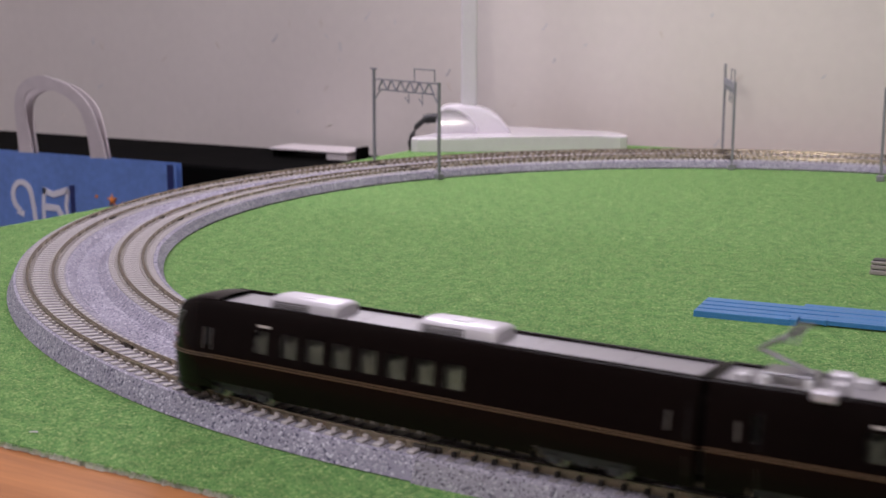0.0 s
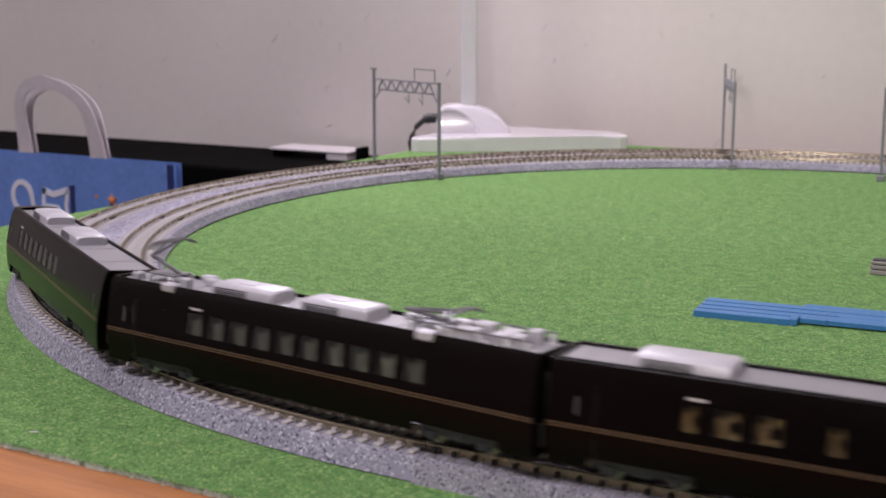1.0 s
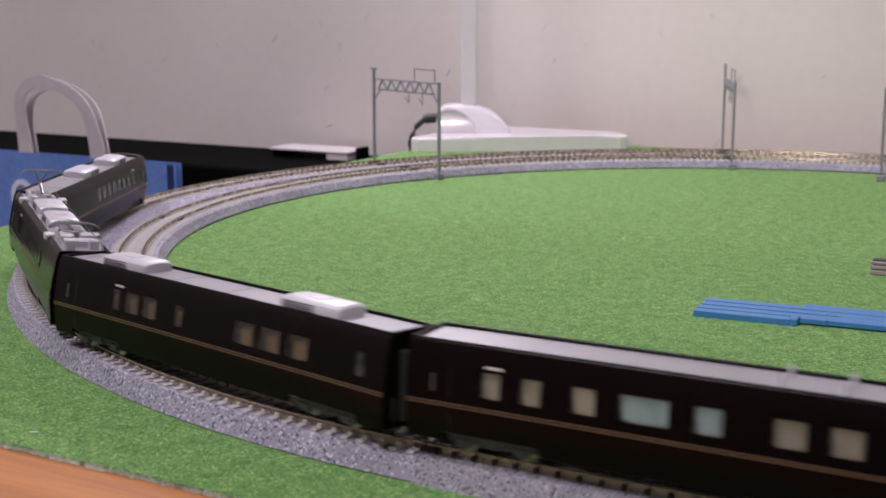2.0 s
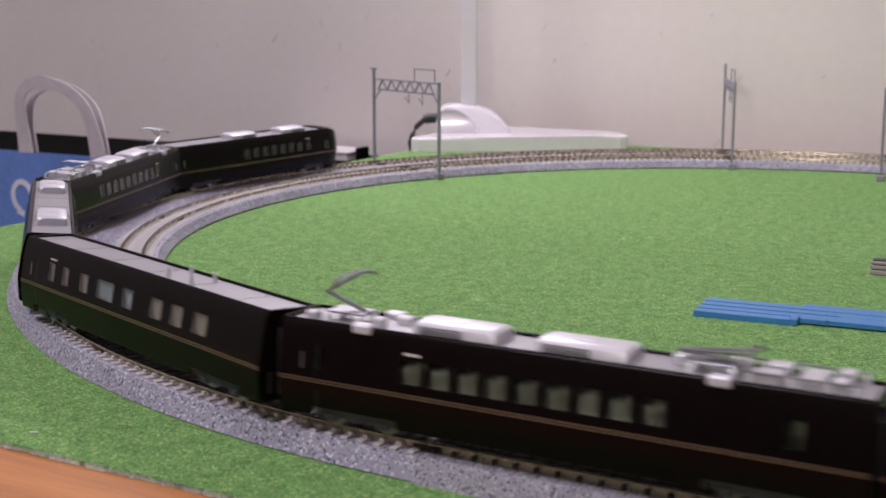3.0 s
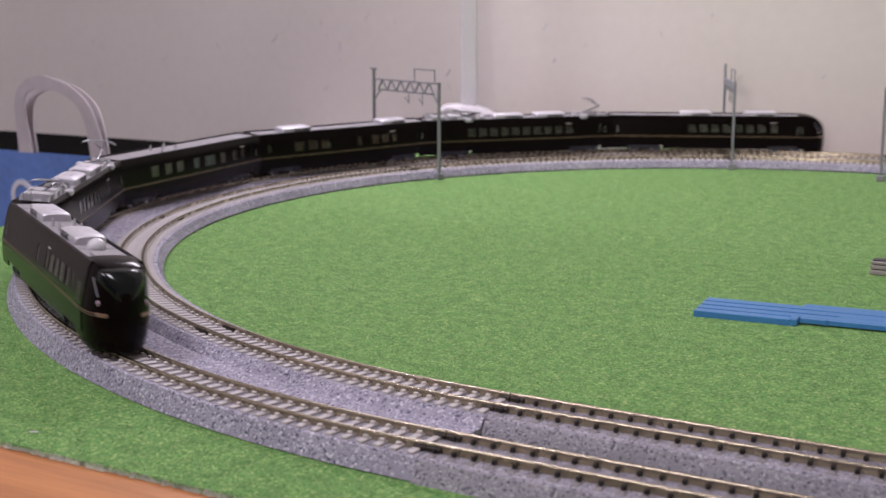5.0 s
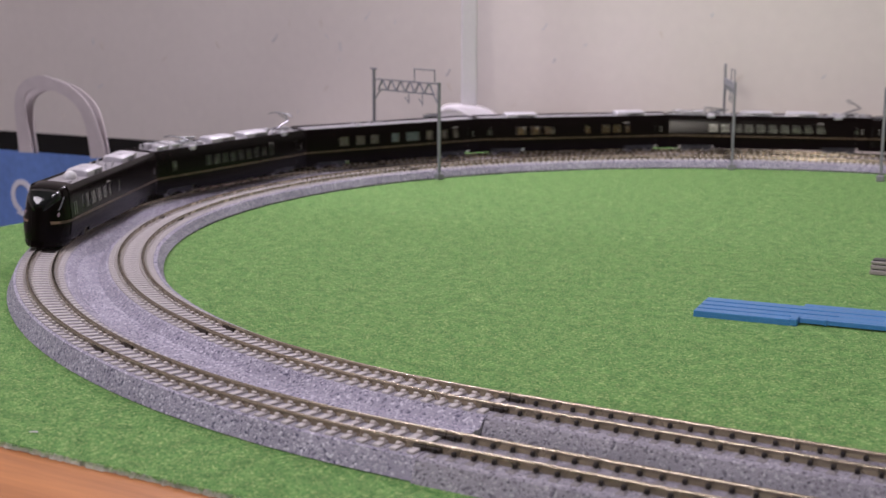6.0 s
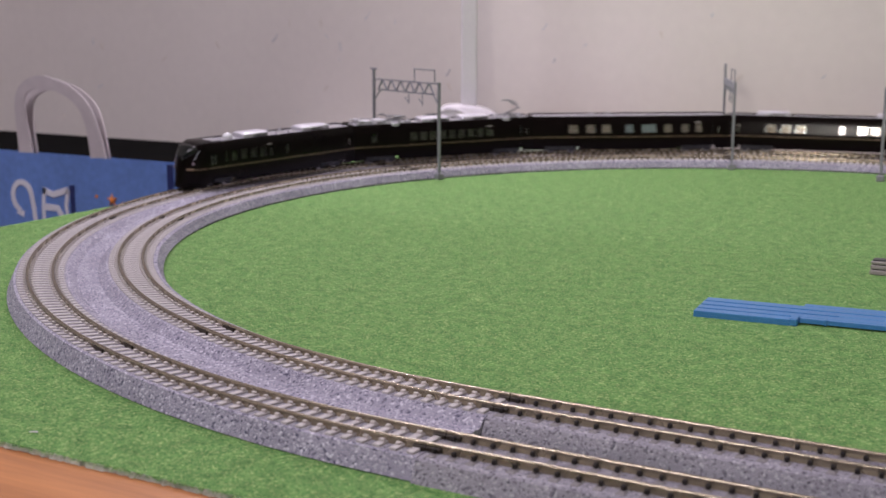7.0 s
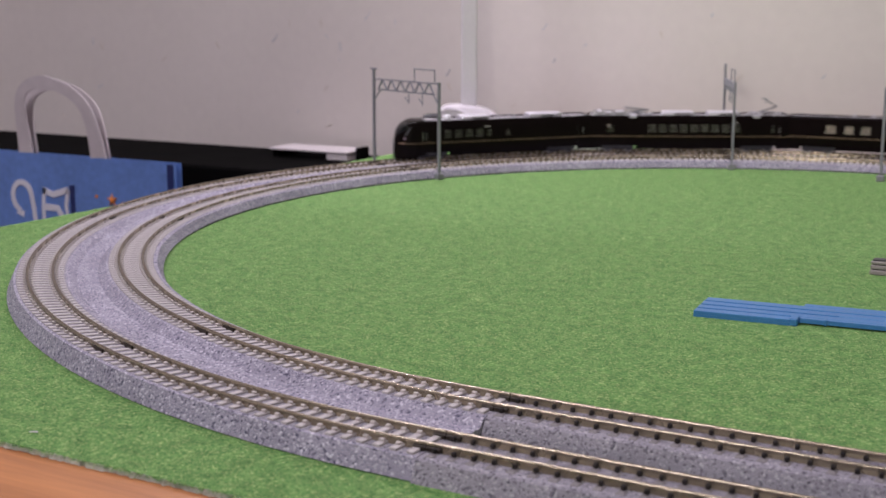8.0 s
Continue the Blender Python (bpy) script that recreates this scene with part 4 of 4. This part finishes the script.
def paper_bag():
    W, D, H = 326.0, 8.0, 325.0
    b = thing("paper_bag", pose(-0.6808, 0.193, -0.34, 0, 0, 0), "blue printed paper carrier bag with white ribbon handles", "bag")
    bm = bmesh.new()
    ring = lambda w, d, z, k: [Vector((x, y, z)) for x, y in ((-w / 2, -d / 2), (w / 2, -d / 2), (w / 2 - k, 0), (w / 2, d / 2), (-w / 2, d / 2), (-w / 2 + k, 0))]
    rings = [ring(W, D, 0, 0), ring(W, D, H * 0.5, 2), ring(W, D - 2, H, 5)]
    vs = [[bm.verts.new(q) for q in r] for r in rings]
    for a, c in zip(vs, vs[1:]):
        for k in range(6):
            bm.faces.new((a[k], a[(k + 1) % 6], c[(k + 1) % 6], c[k]))
    bm.faces.new(vs[0])
    body = part("bag_body", bm, M_BAG, b)
    body.modifiers.new("thickness", "SOLIDIFY").thickness = 0.0006
    yf = -3.6
    part("printed_edge", boxbm(W / 2 - 9, W / 2 - 3, yf - 0.1, yf + 0.6, 2, H - 1), M_BAGNAVY, b, "dark navy printed stripe")
    # curled figure and its neighbour, as plain white strokes
    def stroke(name, pts, w, mat):
        bm = bmesh.new()
        rings = []
        for i, (x, z) in enumerate(pts):
            a, c = pts[max(i - 1, 0)], pts[min(i + 1, len(pts) - 1)]
            t = Vector((c[0] - a[0], c[1] - a[1])).normalized()
            k = w[i] if isinstance(w, list) else w
            rings.append([Vector((x - t.y * k, yf - 0.15, z + t.x * k)), Vector((x + t.y * k, yf - 0.15, z - t.x * k)), Vector((x + t.y * k, yf + 0.6, z - t.x * k)), Vector((x - t.y * k, yf + 0.6, z + t.x * k))])
        ribbon(bm, rings)
        part(name, bm, mat, b, "white printed stroke")
    z0, x0 = H - 37, -5.0
    curl = [(x0 + 11 * math.cos(t), z0 + 12 * math.sin(t)) for t in [math.radians(250 - 18 * i) for i in range(14)]]
    stroke("printed_figure", [(x0 - 6, z0 - 13), (x0 + 1, z0 - 15)][::-1] + curl + [(x0 + 13, z0 - 10), (x0 + 14, z0 - 20), (x0 + 8, z0 - 30)], 2.4, M_BAGWHITE)
    stroke("printed_figure", [(x0 + 24, z0 - 24), (x0 + 24, z0 - 6), (x0 + 26, z0 + 9)], 1.8, M_BAGWHITE)
    stroke("printed_figure", [(x0 + 24, z0 + 7), (x0 + 36, z0 + 4), (x0 + 53, z0 + 9)], 2.6, M_BAGWHITE)
    stroke("printed_figure", [(x0 + 26, z0 - 7), (x0 + 40, z0 - 7), (x0 + 48, z0 - 18)], 2.8, M_BAGWHITE)
    stroke("printed_figure", [(x0 + 53, z0 + 9), (x0 + 50, z0 - 4), (x0 + 52, z0 - 18)], 1.8, M_BAGWHITE)
    part("printed_shadow", boxbm(x0 + 55, x0 + 60, yf - 0.1, yf + 0.6, z0 - 24, z0 + 13), M_BAGNAVY, b, "dark navy printed bar")
    bm = bmesh.new()
    for i in range(5):
        t = math.radians(90 + 72 * i)
        rod(bm, (x0 + 101, yf - 0.1, z0 + 4), (x0 + 101 + 5 * math.cos(t), yf - 0.1, z0 + 4 + 5 * math.sin(t)), 1.6, 0.4, seg=6)
    part("printed_dot", bm, M_BAGORANGE, b, "orange printed star")
    for x, z, r in ((84, 6, 1.4), (90, -6, 1.0), (112, 2, 1.2), (76, -12, 1.1)):
        part("printed_dot", rod(bmesh.new(), (x0 + x, yf - 0.1, z0 + z), (x0 + x, yf + 0.5, z0 + z), r, seg=10), M_BAGORANGE, b, "orange printed dot")
    # ribbon handles, one on each face
    for y, lean, dz in ((-D / 2 + 1, -3, 0), (D / 2 - 2, 3, -3)):
        pts = [Vector((x, y + lean * f, H + z + dz * f)) for x, z, f in ((2, -30, 0), (1.5, 0, 0), (-1, 30, 0.4), (1, 46, 0.8), (10, 55, 1), (26, 59, 1), (45, 56, 1), (61, 49, 0.9), (72, 39, 0.7), (77.5, 25, 0.3), (82, 0, 0), (84, -30, 0))]
        fine = []
        for i in range(len(pts) - 1):
            a, p1, p2, d = pts[max(i - 1, 0)], pts[i], pts[i + 1], pts[min(i + 2, len(pts) - 1)]
            for t in (0, 0.25, 0.5, 0.75):
                fine.append(0.5 * ((2 * p1) + (p2 - a) * t + (2 * a - 5 * p1 + 4 * p2 - d) * t * t + (3 * p1 - a - 3 * p2 + d) * t ** 3))
        fine.append(pts[-1])
        rings = []
        for i, q in enumerate(fine):
            t = (fine[min(i + 1, len(fine) - 1)] - fine[max(i - 1, 0)]).normalized()
            w = t.cross(Vector((0, 1, 0))).normalized()
            wd = 8.0 - 3.2 * min(1.0, max(0.0, (q.z - H) / 50))
            rings.append([q + w * wd, q + w * wd + Vector((0, 1.2, 0)), q - w * wd + Vector((0, 1.2, 0)), q - w * wd])
        bm = bmesh.new()
        ribbon(bm, rings)
        part("handle", bm, M_TAPE, b, "white woven ribbon handle")


paper_bag()


def desk_lamp():
    d = thing("desk_lamp", pose(0, 0, 0), "glossy white desk lamp with a slender stem and lit head", "desk lamp")
    outline = [(-337, 240), (-335, 235), (-329, 234), (-285, 262), (-250, 287), (-222, 308), (-207, 319), (-204, 324), (-206, 331), (-222, 347), (-232, 350), (-318, 350), (-329, 346), (-335, 336)]
    bm = bmesh.new()
    prism(bm, outline, 0.2, 10.5)
    es = [e for e in bm.edges if all(abs(v.co.z - 10.5) < 0.01 for v in e.verts)]
    bmesh.ops.bevel(bm, geom=es, offset=2.5, segments=3, affect="EDGES", profile=0.6)
    part("base", bm, M_LAMP, d)
    # hinge cover: a wedge with a rounded crest that falls away to one side
    bm = bmesh.new()
    turn = Matrix.Translation((-320, 274, 0)) @ pose(0, 0, 0, 0, 0, 29.4)
    crest = [(-14, 20), (-12, 28), (-7, 31), (0, 31.6), (8, 31.5), (17, 30.5), (25, 28), (32, 23.5), (38, 17), (42, 10)]
    rings = []
    for y, f in ((0, 0.82), (1.5, 0.95), (5, 1.0), (24, 1.0), (30, 0.9), (33, 0.6)):
        rings.append([turn @ Vector((x, y, 9 + (z - 9) * f)) for x, z in crest] + [turn @ Vector((42, y, 9)), turn @ Vector((-14, y, 9))])
    ribbon(bm, rings)
    part("hinge_cover", bm, M_LAMP, d, "rounded white hinge cover", smooth=True)
    part("hinge_cheek", sweep(bmesh.new(), [turn @ Vector((x, -0.6, z)) for x, z in ((-12, 27), (-6, 29.5), (2, 28.5), (10, 24), (15, 17), (17, 10))], 1.5, 8), M_LAMP, d, smooth=True)
    bm = bmesh.new()
    box(bm, -6.0, 6.0, -4, 4, 0, 400, 1.2, m=Matrix.Translation((-315, 286, 28)) @ pose(0, 0, 0, 0, 0, 29.4))
    part("stem", bm, M_LAMP, d)
    part("arm", rod(bmesh.new(), (-315, 286, 434), (-335, 268, 440), 5, seg=12), M_LAMP, d)
    aim = Matrix.Translation(Vector(DESK_LIGHT) * 1000) @ look((0, 0, 0), (0.13, -0.36, -0.5)).to_3x3().to_4x4()
    part("lamp_head", boxbm(-90, 90, -32, 32, 0.5, 14, 3, 2, m=aim), M_LAMP, d)
    part("light_panel", boxbm(-82, 82, -26, 26, -0.8, 0.4, m=aim), M_STRIP, d, "lit white panel")
    part("stem_cap", rod(bmesh.new(), (-315, 286, 426), (-315, 286, 444), 11, 7, seg=20), M_LAMP, d)


desk_lamp()


def power_cable():
    t = thing("power_cable", pose(0, 0, 0), "black power cable with a moulded plug behind the lamp", "cable")
    turn = Matrix.Translation((-320, 274, 0)) @ pose(0, 0, 0, 0, 0, 29.4)
    pts = [turn @ Vector(q) for q in ((-34, 28, -25), (-34, 16, -10), (-33.5, 9, 3), (-32, 8, 9), (-29, 9, 15), (-24, 10, 19.5), (-19, 11, 21))]
    part("cord", sweep(bmesh.new(), pts, 2.1, 10), M_CABLE, t, smooth=True)
    part("plug", sweep(bmesh.new(), [turn @ Vector(q) for q in ((-23, 10.5, 20), (-20, 11, 21), (-12, 12, 21.3), (-4, 12, 21.0))], 3.6, 12), M_CABLE, t, smooth=True)


power_cable()


def wallpaper_fibres():
    """Short coloured fibres pressed into the wallpaper, a few dozen over the part of the wall above the table."""
    rng = random.Random(11)
    marks = {M_FLECK_BLUE: [(-578, 75, 0.9), (-477, 95, 0.8), (-271, 73, 0.8), (-167, 97, 0.9), (-82, 53, 0.7), (-396, 49, 0.9), (-554, 9, 1.2)],
             M_FLECK_TAN: [(-712, 54, 0.8), (-334, 22, 0.7), (-145, 50, 0.6), (-646, 68, 2.2), (-793, 65, 1.9), (-207, 82, 2.0), (-60, -2, 0.7)]}
    for mat, rows in marks.items():
        bm = bmesh.new()
        rows = rows + [(rng.uniform(-1000, 60), rng.uniform(-15, 150), rng.uniform(0.4, 2.6)) for i in range(12)]
        for x, z, a in rows:
            ln = rng.uniform(1.5, 4.2)
            for k in range(3):
                box(bm, -ln, ln, 399.75 - 0.06 * k, 400.1, -0.2, 0.2, m=Matrix.Translation((x + rng.uniform(-0.8, 0.8), 0, z + rng.uniform(-0.8, 0.8))) @ Matrix.Rotation(-a - rng.uniform(-0.15, 0.15), 4, "Y"))
        part("wallpaper_flecks", bm, mat, wall_north, "pressed coloured paper fibres", kind="stuff")


wallpaper_fibres()


# ---------------------------------------------------------------- movement
def run(t):
    """How far the train's front has gone past the near joint, in mm."""
    return 77.8 + 167.3 * t + 0.6 * t * t


def motions():
    for ob, front, back in CARS:
        rows = []
        for i in range(81):
            t = i / 10
            s = run(t) - (front + back) / 2
            (pa, _, ka), (pb, _, kb) = on_line(s + 46.5, R_OUT), on_line(s - 46.5, R_OUT)
            d = (pa - pb).normalized()
            mid = (pa + pb) / 2
            cant = CANT * (ka + kb) / 2
            m = Matrix.Translation(Vector((mid.x, mid.y, RAIL_TOP + cant / 2)) * MM)
            m = m @ Matrix.Rotation(math.atan2(d.y, d.x), 4, "Z") @ Matrix.Rotation(1.3 * math.atan2(cant, 9.0), 4, "X")
            rows.append((t, m))
        walk(ob, rows)


motions()
